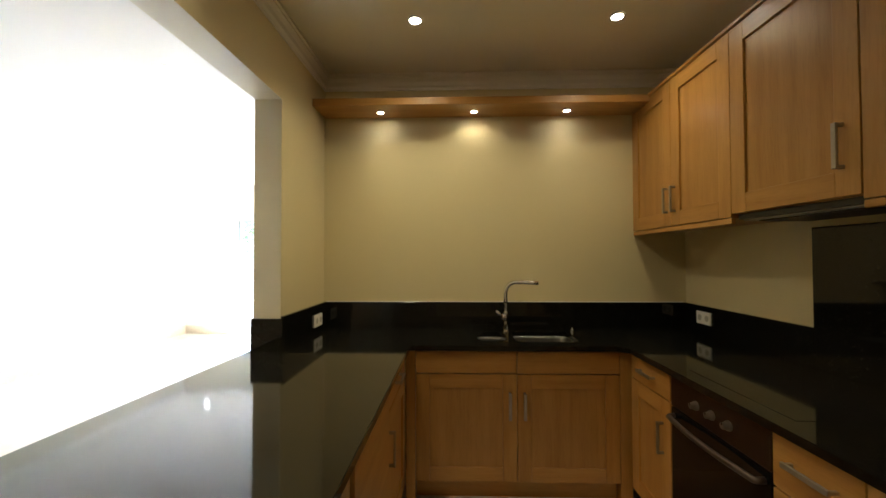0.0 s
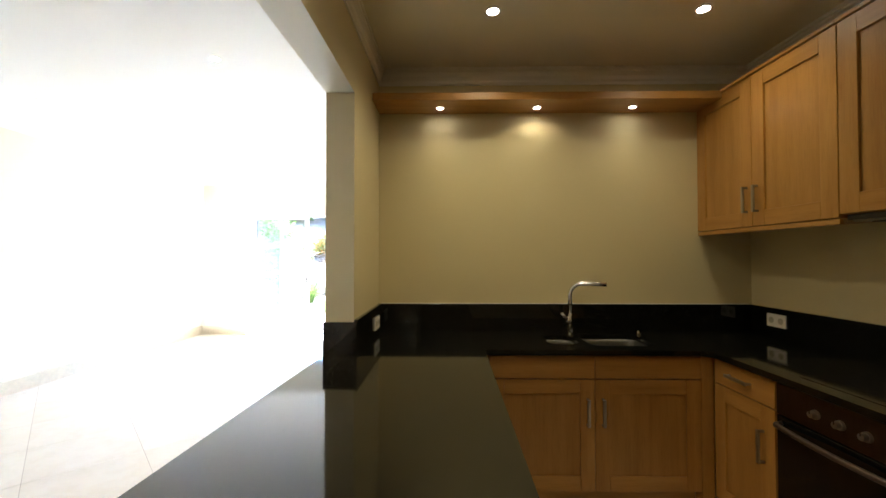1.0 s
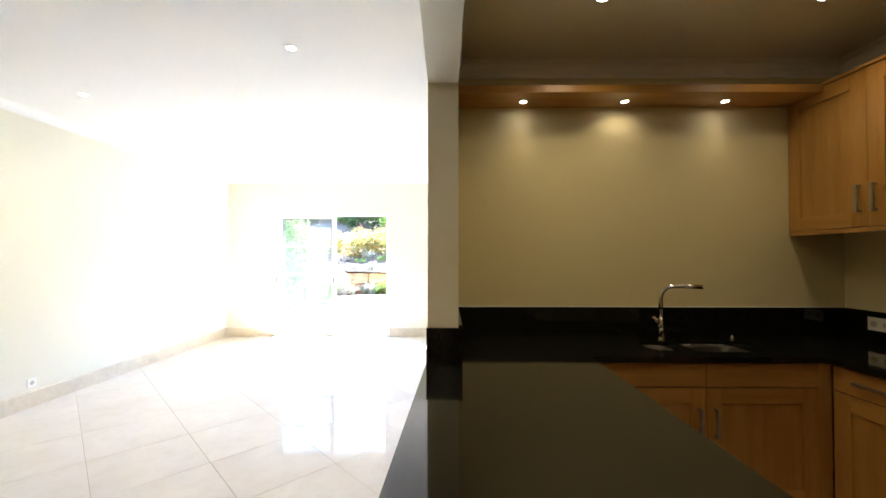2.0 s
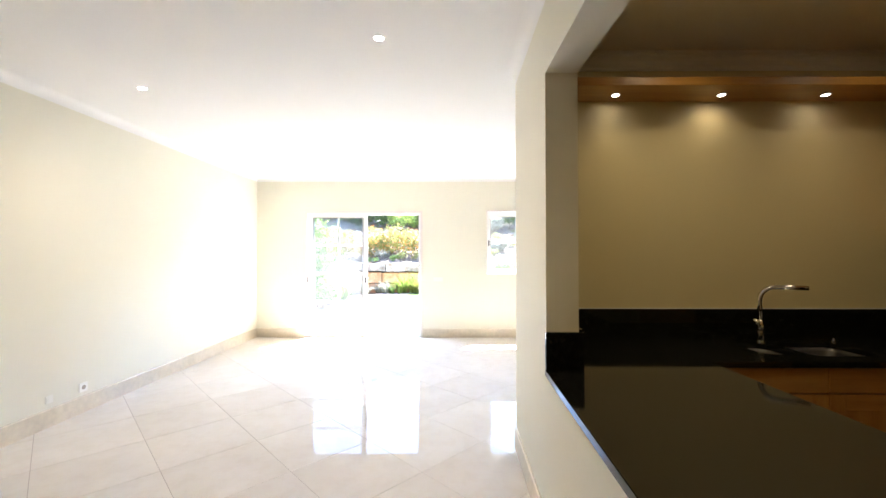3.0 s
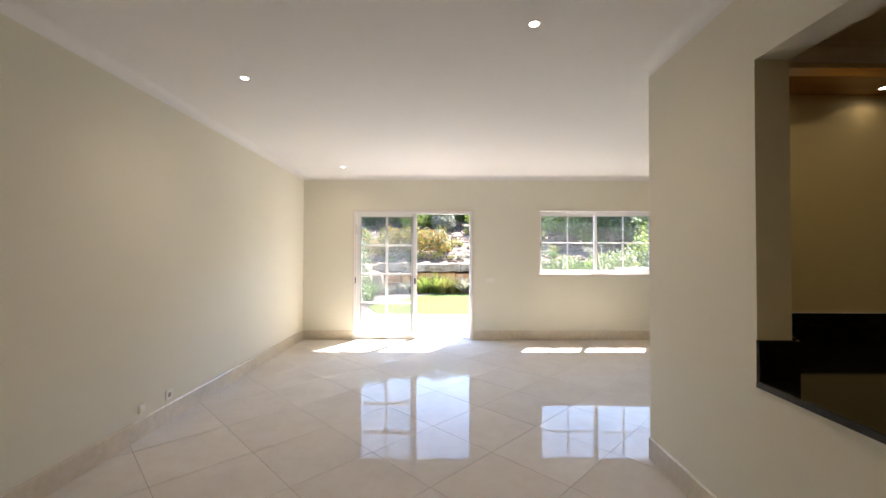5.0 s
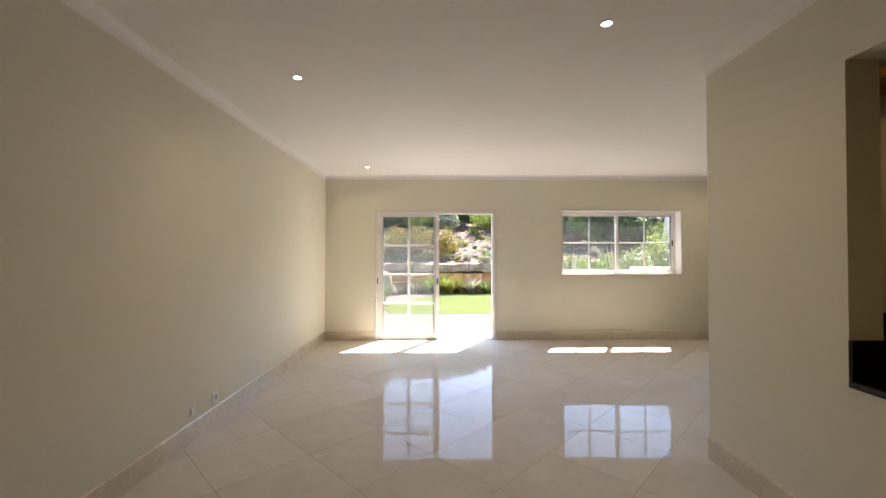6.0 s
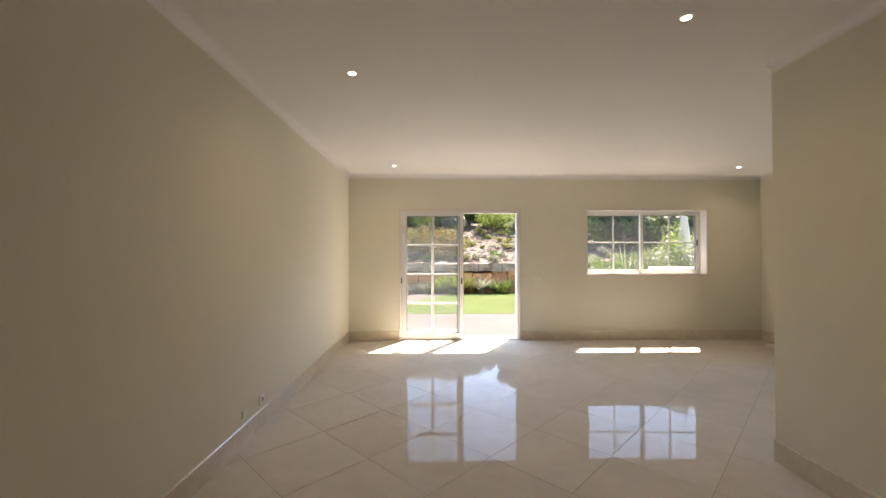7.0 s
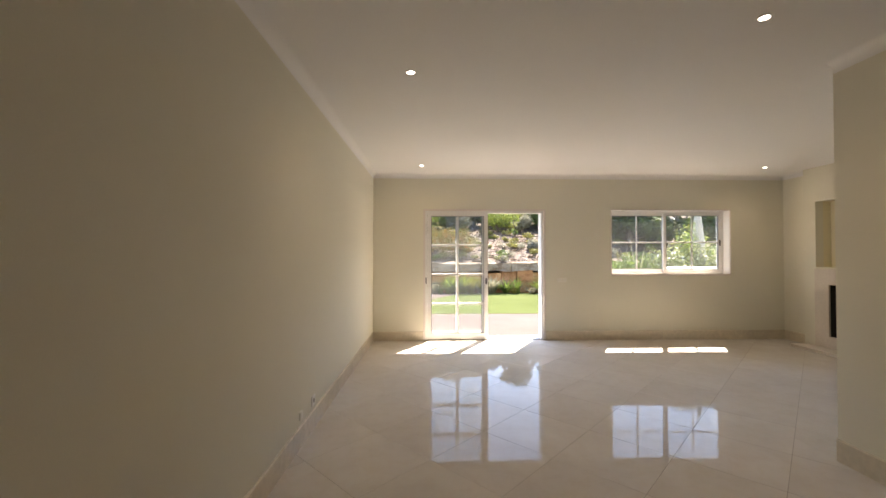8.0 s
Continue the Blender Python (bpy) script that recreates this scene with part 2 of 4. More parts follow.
def part(name, bm, mat, parent, label="", smooth=False):
    ob = new(name, mesh_from(bm, name, mat, smooth))
    ob.parent = parent
    return tagged(ob, label)


def solid(name, bm, mat, label="", category="", kind="", smooth=False, group=""):
    return tagged(new(name, mesh_from(bm, name, mat, smooth)), label, category, group, kind)


def structure(name, bm, mat, label="", category="", smooth=False):
    return solid(name, bm, mat, label, category, "structure", smooth)


def box(bm, x0, x1, y0, y1, z0, z1, bevel=0.0, segments=2):
    made = bmesh.ops.create_cube(bm, size=1.0, matrix=Matrix.Translation(((x0 + x1) / 2, (y0 + y1) / 2, (z0 + z1) / 2)) @ Matrix.Diagonal((x1 - x0, y1 - y0, z1 - z0, 1)))
    if bevel:
        edges = list({e for v in made["verts"] for e in v.link_edges})
        bmesh.ops.bevel(bm, geom=edges, offset=bevel, segments=segments, profile=0.5, affect="EDGES")
    return bm


def boxed(*args, **kw):
    return box(bmesh.new(), *args, **kw)


def cyl(bm, a, b, r1, r2=None, seg=20):
    a, b = Vector(a), Vector(b)
    m = Matrix.Translation((a + b) / 2) @ (b - a).to_track_quat("Z", "Y").to_matrix().to_4x4()
    bmesh.ops.create_cone(bm, cap_ends=True, segments=seg, radius1=r1, radius2=r1 if r2 is None else r2, depth=(b - a).length, matrix=m)
    return bm


def tube(bm, path, radius, seg=12):
    """A round bar along a line of points; radius may be one for each point."""
    pts = [Vector(p) for p in path]
    radii = radius if isinstance(radius, (list, tuple)) else [radius] * len(pts)
    rings, side = [], None
    for i, p in enumerate(pts):
        d = (pts[min(i + 1, len(pts) - 1)] - pts[max(i - 1, 0)]).normalized()
        if side is None:
            side = d.orthogonal().normalized()
        side = (side - d * side.dot(d)).normalized()
        up = d.cross(side)
        rings.append([bm.verts.new(p + radii[i] * (math.cos(a) * side + math.sin(a) * up)) for a in [2 * math.pi * k / seg for k in range(seg)]])
    for r0, r1 in zip(rings, rings[1:]):
        for k in range(seg):
            bm.faces.new((r0[k], r0[(k + 1) % seg], r1[(k + 1) % seg], r1[k]))
    bm.faces.new(rings[0][::-1])
    bm.faces.new(rings[-1])
    return bm


def rounded(x0, x1, y0, y1, r, n=6):
    pts = []
    for cx, cy, a0 in ((x1 - r, y1 - r, 0), (x0 + r, y1 - r, 90), (x0 + r, y0 + r, 180), (x1 - r, y0 + r, 270)):
        for k in range(n + 1):
            a = radians(a0 + 90 * k / n)
            pts.append((cx + r * math.cos(a), cy + r * math.sin(a)))
    return pts


def rect(x0, x1, y0, y1):
    return [(x0, y0), (x1, y0), (x1, y1), (x0, y1)]


def sheet(outer, holes, z0, z1):
    """A slab of the outline outer with holes, from z0 to z1."""
    bm = bmesh.new()
    edges = []
    for loop in (outer, *holes):
        vs = [bm.verts.new((x, y, z0)) for x, y in loop]
        edges += [bm.edges.new((vs[i], vs[(i + 1) % len(vs)])) for i in range(len(vs))]
    bmesh.ops.triangle_fill(bm, use_beauty=True, use_dissolve=True, edges=edges, normal=(0, 0, 1))
    out = bmesh.ops.extrude_face_region(bm, geom=bm.faces[:])
    bmesh.ops.translate(bm, vec=(0, 0, z1 - z0), verts=[g for g in out["geom"] if isinstance(g, bmesh.types.BMVert)])
    bmesh.ops.recalc_face_normals(bm, faces=bm.faces[:])
    return bm


def upright(outer, holes, y0, y1):
    """A wall in the plane of x and z, from y0 to y1."""
    bm = sheet(outer, holes, -y1, -y0)
    bm.transform(Matrix.Rotation(radians(90), 4, "X"))
    return bm


def sideways(outer, holes, x0, x1):
    """A wall in the plane of y and z, from x0 to x1."""
    bm = sheet(outer, holes, x0, x1)
    bm.transform(Matrix(((0, 0, 1, 0), (1, 0, 0, 0), (0, 1, 0, 0), (0, 0, 0, 1))))
    return bm


def profile_run(outline, a, b):
    """Sweeps an outline (out from the wall, up) straight from a to b; out is to the left of the way."""
    a, b = Vector(a), Vector(b)
    d = (b - a).normalized()
    out = Vector((-d.y, d.x, 0))
    bm = bmesh.new()
    ends = [[bm.verts.new(p + out * u + Vector((0, 0, v))) for u, v in outline] for p in (a, b)]
    n = len(outline)
    for i in range(n):
        bm.faces.new((ends[0][i], ends[0][(i + 1) % n], ends[1][(i + 1) % n], ends[1][i]))
    bm.faces.new(ends[0][::-1])
    bm.faces.new(ends[1])
    bmesh.ops.recalc_face_normals(bm, faces=bm.faces[:])
    return bm


# ---- the rooms ----
LEFT, RIGHT, FAR, NEAR = -4.675, 2.19, 6.985, -2.6
OUT = 7.30
CEIL_Z, KITCHEN_CEIL, KITCHEN_FLOOR = 2.73, 2.78, -0.12
PX0, PX1 = -0.955, -0.795
PXE = PX0 + 0.024  # the partition runs slightly out of true
KB, KR, KN = 2.957, 1.945, -1.6
TOP = 3.0
DOOR = (-3.825, -1.872, 2.125)
WIN = (-0.735, 1.267, 1.068, 2.150)

structure("wall_north", upright(
    [(LEFT - 0.25, -0.3), (DOOR[0], -0.3), (DOOR[0], DOOR[2]), (DOOR[1], DOOR[2]), (DOOR[1], -0.3), (2.7, -0.3), (2.7, TOP), (LEFT - 0.25, TOP)],
    [rect(WIN[0], WIN[1], WIN[2], WIN[3])], FAR, OUT), WALL, "cream painted wall with a garden door and a window", "wall")
structure("wall_west", boxed(LEFT - 0.25, LEFT, NEAR - 0.2, FAR, -0.3, TOP), WALL, "long plain cream painted wall", "wall")
structure("wall_south", boxed(LEFT, 2.7, NEAR - 0.2, NEAR, -0.3, TOP), WALL, "plain cream painted wall", "wall")
# chimney breast side: wall with the display niche and the firebox cut in
BREAST_X, BREAST = 2.09, (5.0, 6.52)
structure("wall_east", boxed(RIGHT + 0.36, RIGHT + 0.51, NEAR, FAR, -0.3, TOP), WALL, "plain cream painted wall", "wall")
structure("wall_east_inner", sideways([(KB + 0.2, -0.3), (BREAST[0], -0.3), (BREAST[0], TOP), (KB + 0.2, TOP)], [], RIGHT, RIGHT + 0.36), WALL, "plain cream painted wall", "wall")
structure("wall_east_corner", boxed(RIGHT, RIGHT + 0.36, BREAST[1], FAR, -0.3, TOP), WALL, "plain cream painted wall beside the fireplace", "wall")
structure("kitchen_wall_north", boxed(PX1, RIGHT + 0.36, KB, KB + 0.2, -0.3, TOP), OCHRE, "ochre cream painted kitchen wall", "wall")
structure("kitchen_wall_east", boxed(KR, KR + 0.2, NEAR, KB, -0.3, TOP), OCHRE, "ochre cream painted kitchen wall", "wall")
structure("kitchen_wall_south", boxed(PX1, KR, KN - 0.15, KN, -0.3, TOP), OCHRE, "ochre cream painted kitchen wall", "wall")
bm = sideways([(NEAR, -0.3), (KB + 0.2, -0.3), (KB + 0.2, TOP), (NEAR, TOP)], [rect(-0.35, 2.2, 0.805, 2.30)], PX0, PX1)
bmesh.ops.bisect_plane(bm, geom=bm.verts[:] + bm.edges[:] + bm.faces[:], plane_co=(0, 2.21, 0), plane_no=(0, 1, 0))
for v in bm.verts:
    if v.co.x < PX0 + 0.01 and v.co.y > KB:
        v.co.x = PXE
partition = structure("partition_wall", bm, WALL,
          "cream painted partition with a wide serving hatch", "wall")

partition.data.materials.append(OCHRE)
partition.data.materials.append(JAMB)
for face in partition.data.polygons:
    if face.normal.x > 0.5:
        face.material_index = 1
    # jamb side facing the kitchen: its brighter light is in the colour
    elif face.normal.y < -0.5 and face.center.y > 0:
        face.material_index = 2
# the back of the kitchen, seen from the living room, keeps the living room's paint
structure("wall_inner_north", boxed(PXE + 0.001, RIGHT + 0.36, KB + 0.2, KB + 0.204, -0.3, TOP), WALL, "plain cream painted wall", "wall")

# chimney breast with its niche
breast = thing("fireplace", pose(BREAST_X, 5.76, 0), "cream chimney breast with niche and pale stone fireplace", "fireplace")
NICHE, FIREBOX, SURROUND = (5.19, 6.33, 1.22, 2.21), (5.40, 6.12, 0.21, 0.965), (5.19, 6.33, 0.04, 1.20)


def shifted(bm):
    bmesh.ops.translate(bm, vec=(-BREAST_X, -5.76, 0), verts=bm.verts)
    return bm


part("chimney_breast", shifted(sideways([(BREAST[0], 0.0), (BREAST[1], 0.0), (BREAST[1], CEIL_Z), (BREAST[0], CEIL_Z)],
     [rect(*NICHE), rect(SURROUND[0] + 0.06, SURROUND[1] - 0.06, 0.1, 1.1)], BREAST_X, BREAST_X + 0.12)), WALL, breast, "cream painted chimney breast")
bm = bmesh.new()
box(bm, BREAST_X + 0.24, BREAST_X + 0.28, NICHE[0] - 0.02, NICHE[1] + 0.02, NICHE[2] - 0.02, NICHE[3] + 0.02)
for y in (NICHE[0] - 0.03, NICHE[1]):
    box(bm, BREAST_X + 0.12, BREAST_X + 0.24, y, y + 0.03, NICHE[2], NICHE[3])
for z in (NICHE[2] - 0.03, NICHE[3]):
    box(bm, BREAST_X + 0.12, BREAST_X + 0.24, NICHE[0], NICHE[1], z, z + 0.03)
# warm lamp light inside the niche is put into its paint colour
part("niche", shifted(bm), JAMB, breast, "shallow cream display niche")
part("surround", shifted(sideways(rect(*SURROUND), [rect(*FIREBOX)], BREAST_X - 0.025, BREAST_X)), HEARTH, breast, "pale limestone fireplace surround")
bm = bmesh.new()
box(bm, BREAST_X + 0.38, BREAST_X + 0.44, FIREBOX[0], FIREBOX[1], FIREBOX[2], FIREBOX[3])
for y in (FIREBOX[0] - 0.03, FIREBOX[1]):
    box(bm, BREAST_X + 0.001, BREAST_X + 0.38, y, y + 0.03, FIREBOX[2], FIREBOX[3])
for z in (FIREBOX[2] - 0.03, FIREBOX[3]):
    box(bm, BREAST_X + 0.001, BREAST_X + 0.38, FIREBOX[0] - 0.03, FIREBOX[1] + 0.03, z, z + 0.03)
part("firebox", shifted(bm), SOOT, breast, "black sooty firebox")
part("hearth", shifted(boxed(BREAST_X - 0.30, BREAST_X - 0.026, 5.1, 6.45, 0.0, 0.045, bevel=0.006)), HEARTH, breast, "low pale limestone hearth slab")

# ceilings
structure("ceiling", sheet(
    [(LEFT, NEAR), (PX0, NEAR), (PX0, 2.21), (PXE, KB + 0.2), (RIGHT, KB + 0.2), (RIGHT, FAR), (LEFT, FAR)], [], CEIL_Z, CEIL_Z + 0.06), CEIL, "smooth white painted ceiling", "ceiling")
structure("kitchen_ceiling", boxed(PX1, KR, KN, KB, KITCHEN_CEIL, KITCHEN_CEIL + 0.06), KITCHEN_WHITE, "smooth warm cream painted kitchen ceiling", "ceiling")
structure("roof_slab", boxed(LEFT - 0.25, 2.7, NEAR - 0.2, OUT, TOP, TOP + 0.2), RENDER_WHITE, "flat white rendered roof slab", "roof")

# cornices and skirtings
COVE_LINE = [(0, 0)] + [(0.075 * (1 - math.cos(radians(a))), -0.075 * (1 - math.sin(radians(a)))) for a in range(0, 91, 9)]
CORNICE = [(0, 0), (0, -0.118), (0.010, -0.118), (0.010, -0.098), (0.018, -0.086), (0.021, -0.058), (0.033, -0.040), (0.041, -0.035), (0.041, -0.019), (0.052, -0.019), (0.052, 0)]


def trim(name, outline, a, b, mat, label):
    ob = structure(name, profile_run(outline, a, b), mat, label, "trim")
    if outline is COVE_LINE:
        for face in ob.data.polygons:
            face.use_smooth = True
        ob.data.set_sharp_from_angle(angle=radians(30))
    return ob


for a, b in (((RIGHT, FAR), (LEFT, FAR)), ((LEFT, FAR), (LEFT, NEAR)), ((PX0, NEAR), (PX0, 2.21)), ((PX0, 2.21), (PXE, KB + 0.2)), ((PXE, KB + 0.2), (RIGHT, KB + 0.2)), ((RIGHT, KB + 0.2), (RIGHT, BREAST[0])), ((RIGHT, BREAST[1]), (RIGHT, FAR))):
    trim("cornice", COVE_LINE, (*a, CEIL_Z), (*b, CEIL_Z), CEIL, "plain white coved cornice")
for a, b in (((KR, KB), (PX1, KB)), ((PX1, KB), (PX1, KN)), ((KR, KN), (KR, KB))):
    trim("cornice", CORNICE, (*a, KITCHEN_CEIL), (*b, KITCHEN_CEIL), CORNICE_PAINT, "cream moulded plaster cornice")
SK = [(0, 0), (0.014, 0), (0.014, 0.142), (0.008, 0.15), (0, 0.15)]
for a, b in (((RIGHT, FAR), (DOOR[1] + 0.035, FAR)), ((DOOR[0] - 0.035, FAR), (LEFT, FAR)), ((LEFT, FAR), (LEFT, NEAR)), ((PX0, NEAR), (PX0, 2.21)), ((PX0, 2.21), (PXE, KB + 0.2)), ((PXE, KB + 0.2), (RIGHT, KB + 0.2)), ((RIGHT, KB + 0.2), (RIGHT, BREAST[0])), ((RIGHT, BREAST[1]), (RIGHT, FAR))):
    trim("baseboard", SK, (*a, 0.0), (*b, 0.0), SKIRT, "beige marble skirting")


# ---- garden door and window ----
def bar_grid(bm, x0, x1, z0, z1, y, cols, rows, width=0.031, depth=0.016):
    for c in range(1, cols):
        x = x0 + (x1 - x0) * c / cols
        box(bm, x - width / 2, x + width / 2, y - depth / 2, y + depth / 2, z0, z1, 0.003, 1)
    for r in range(1, rows):
        z = z0 + (z1 - z0) * r / rows
        box(bm, x0, x1, y - depth / 2 + 0.002, y + depth / 2 - 0.002, z - width / 2, z + width / 2, 0.003, 1)
    return bm


def leaf_panel(parent, name, x0, x1, z0, z1, y, cols, rows, stile, bottom, label, handle_x=None, bar=0.031):
    """One sliding leaf: frame, muntins and panes."""
    inner = rect(x0 + stile, x1 - stile, z0 + bottom, z1 - stile)
    bm = upright(rect(x0, x1, z0, z1), [inner], y - 0.019, y + 0.019)
    leaf = part(name, bm, TRIM, parent, label)
    part("muntins", bar_grid(bmesh.new(), x0 + stile, x1 - stile, z0 + bottom, z1 - stile, y, cols, rows, bar), TRIM, leaf)
    gx0, gx1, gz0, gz1 = x0 + stile, x1 - stile, z0 + bottom, z1 - stile
    part("gasket", upright(rect(gx0, gx1, gz0, gz1), [rect(gx0 + 0.009, gx1 - 0.009, gz0 + 0.009, gz1 - 0.009)], y - 0.014, y + 0.014), SEAL, leaf, "grey rubber glazing seal")
    w, h = (x1 - x0 - 2 * stile) / cols, (z1 - z0 - bottom - stile) / rows
    for c in range(cols):
        for r in range(rows):
            xa, za = x0 + stile + c * w, z0 + bottom + r * h
            pane = part("pane", boxed(xa + 0.014, xa + w - 0.014, y - 0.002, y + 0.002, za + 0.014, za + h - 0.014), GLASS, leaf)
            pane.visible_shadow = False
    if handle_x is not None:
        zc = z0 + (z1 - z0) * 0.455 if z1 - z0 > 1.5 else (z0 + z1) / 2
        part("handle", boxed(handle_x - 0.012, handle_x + 0.012, y - 0.026, y - 0.018, zc - 0.05, zc + 0.05, 0.003), DARK, leaf, "dark recessed pull")
    return leaf


def casing(parent, x0, x1, z0, z1, sill):
    w = 0.012 if sill else 0.03
    outer, inner = (rect(x0 - w, x1 + w, z0 - w, z1 + w), [rect(x0, x1, z0 + 0.018, z1)]) if sill else ([(x0 - w, z0), (x0, z0), (x0, z1), (x1, z1), (x1, z0), (x1 + w, z0), (x1 + w, z1 + w), (x0 - w, z1 + w)], [])
    return part("casing", upright(outer, inner, FAR - 0.014, FAR - 0.001), CASING, parent, "slim pinkish white wall casing")


door = thing("door_1", pose(0, 0, 0), "white sliding garden door, glazed, one half open", "door", kind="structure")
casing(door, DOOR[0], DOOR[1], 0.0, DOOR[2], False)
FR = 0.032
part("door_frame", upright([(DOOR[0], 0.001), (DOOR[0] + FR, 0.001), (DOOR[0] + FR, DOOR[2] - FR), (DOOR[1] - FR, DOOR[2] - FR), (DOOR[1] - FR, 0.001), (DOOR[1], 0.001), (DOOR[1], DOOR[2]), (DOOR[0], DOOR[2])], [], FAR + 0.01, FAR + 0.13), TRIM, door)
part("track", boxed(DOOR[0] + FR, DOOR[1] - FR, FAR + 0.02, FAR + 0.12, 0.002, 0.016, 0.003), STEEL, door, "grey metal sliding track")
leaf_panel(door, "sliding_leaf", -3.79, -2.79, 0.018, DOOR[2] - 0.02, FAR + 0.045, 2, 4, 0.062, 0.095, "white sliding leaf with eight panes", -2.82)
leaf_panel(door, "rear_leaf", -3.79, -2.82, 0.018, DOOR[2] - 0.02, FAR + 0.095, 2, 4, 0.062, 0.095, "white sliding leaf with eight panes")
part("latch", boxed(DOOR[0] + 0.006, DOOR[0] + 0.022, FAR + 0.002, FAR + 0.011, 0.93, 1.03, 0.002), DARK, door, "dark latch plate")

window = thing("window_1", pose(0, 0, 0), "white sliding window with eight panes, closed", "window", kind="structure")
casing(window, WIN[0], WIN[1], WIN[2], WIN[3], True)
WY = FAR + 0.145
part("window_frame", upright(rect(WIN[0], WIN[1], WIN[2], WIN[3]), [rect(WIN[0] + 0.03, WIN[1] - 0.03, WIN[2] + 0.03, WIN[3] - 0.03)], WY, WY + 0.10), TRIM, window)
MID = 0.266
leaf_panel(window, "sliding_leaf", WIN[0] + 0.032, MID + 0.03, WIN[2] + 0.032, WIN[3] - 0.032, WY + 0.07, 2, 2, 0.045, 0.055, "white sliding sash with four panes", WIN[0] + 0.05, 0.024)
leaf_panel(window, "sliding_leaf", MID - 0.03, WIN[1] - 0.032, WIN[2] + 0.032, WIN[3] - 0.032, WY + 0.03, 2, 2, 0.045, 0.055, "white sliding sash with four panes", WIN[1] - 0.055, 0.024)
bm = bmesh.new()
for x in (WIN[0] + 0.0005, WIN[1] - 0.0065):
    box(bm, x, x + 0.006, FAR + 0.001, WY, WIN[2] + 0.013, WIN[3] - 0.007)
box(bm, WIN[0] + 0.0005, WIN[1] - 0.0005, FAR + 0.001, WY, WIN[3] - 0.0065, WIN[3] - 0.0005)
part("reveal_lining", bm, TRIM, window, "white painted reveal")
part("window_sill", boxed(WIN[0] + 0.001, WIN[1] - 0.001, FAR + 0.002, WY, WIN[2] + 0.001, WIN[2] + 0.012, 0.003), HEARTH, window, "pale stone inner sill")


# ---- downlights ----
def downlight(place, r, bulb, ring, group, label):
    d = thing("downlight", pose(*place), label, "ceiling light", group)
    bm = bmesh.new()
    bmesh.ops.create_circle(bm, segments=28, radius=r)
    inner = bmesh.ops.create_circle(bm, segments=28, radius=r * 0.72)
    bmesh.ops.bridge_loops(bm, edges=bm.edges[:])
    out = bmesh.ops.extrude_face_region(bm, geom=bm.faces[:])
    bmesh.ops.translate(bm, vec=(0, 0, -0.006), verts=[g for g in out["geom"] if isinstance(g, bmesh.types.BMVert)])
    bmesh.ops.recalc_face_normals(bm, faces=bm.faces[:])
    part("bezel", bm, ring, d)
    part("bulb", cyl(bmesh.new(), (0, 0, -0.002), (0, 0, -0.005), r * 0.71, seg=24), bulb, d, "glowing bulb")
    return d


# the fifth, at y = -1.05, is an unseen lamp added as warm fill
for x, y in ((-3.86, 3.36), (-1.856, 2.648), (-3.866, 6.352), (1.338, 6.352), (-1.856, -1.05)):
    downlight((x, y, CEIL_Z), 0.037, BULB_COOL, TRIM, "living room downlights", "round white recessed ceiling downlight, lit")
    spot((x, y, CEIL_Z - 0.012), 1.5 if y < 2 else 1.5 if y < 4 else 1.2, (1.0, 0.58, 0.25) if y < 2 else (1.0, 0.80, 0.56), 150, 1.0)
# the third is unseen, added over the peninsula to brighten the hatch jamb
for x, y, watts in ((-0.02, 2.243, 1.12), (1.163, 2.243, 0.7), (-0.45, 0.85, 1.15)):
    downlight((x, y, KITCHEN_CEIL), 0.045, BULB_WARM, STEEL, "kitchen downlights", "round steel recessed ceiling downlight, lit")
    spot((x, y, KITCHEN_CEIL - 0.012), watts, WARM, 142, 1.0, 0.10)


# ---- sockets and switches ----
def plate(name, m, w, h, gangs, label, category, toggles=False, mat=PLATE, thick=0.010):
    p = thing(name, m, label, category)
    part("faceplate", boxed(-w / 2, w / 2, -thick, 0.0, -h / 2, h / 2, 0.002), mat, p)
    for g in range(gangs):
        c = (g + 0.5) * w / gangs - w / 2
        if toggles:
            part("rocker", boxed(c - w / gangs * 0.42, c + w / gangs * 0.42, -thick - 0.004, -thick, -h * 0.4, h * 0.4, 0.002), mat, p)
        else:
            # flat disc on the plate; the hole's shade is its grey colour
            part("recess", cyl(bmesh.new(), (c, -0.0095, 0), (c, -0.0112, 0), h * 0.24), GROUT if name == "wall_socket" else SOCKET_GREY, p, "round grey disc standing for the shaded socket recess")
    return p


plate("wall_socket", pose(LEFT, 3.763, 0.225, rz=90), 0.08, 0.08, 1, "white plastic wall socket above the skirting", "socket")
plate("blank_plate", pose(LEFT, 3.46, 0.225, rz=90), 0.06, 0.06, 1, "small blank cream wall plate above the skirting", "wall plate", True, CREAM_PLATE)
plate("light_switch", pose(-1.57, FAR, 0.985), 0.16, 0.07, 2, "pair of cream rocker light switches beside the garden door", "light switch", True, CREAM_PLATE, 0.005)

# ---- kitchen ----
CT, CB = 0.84, 0.81
FRONT_Y, FACE_R, FACE_L = 2.397, 1.286, -0.115


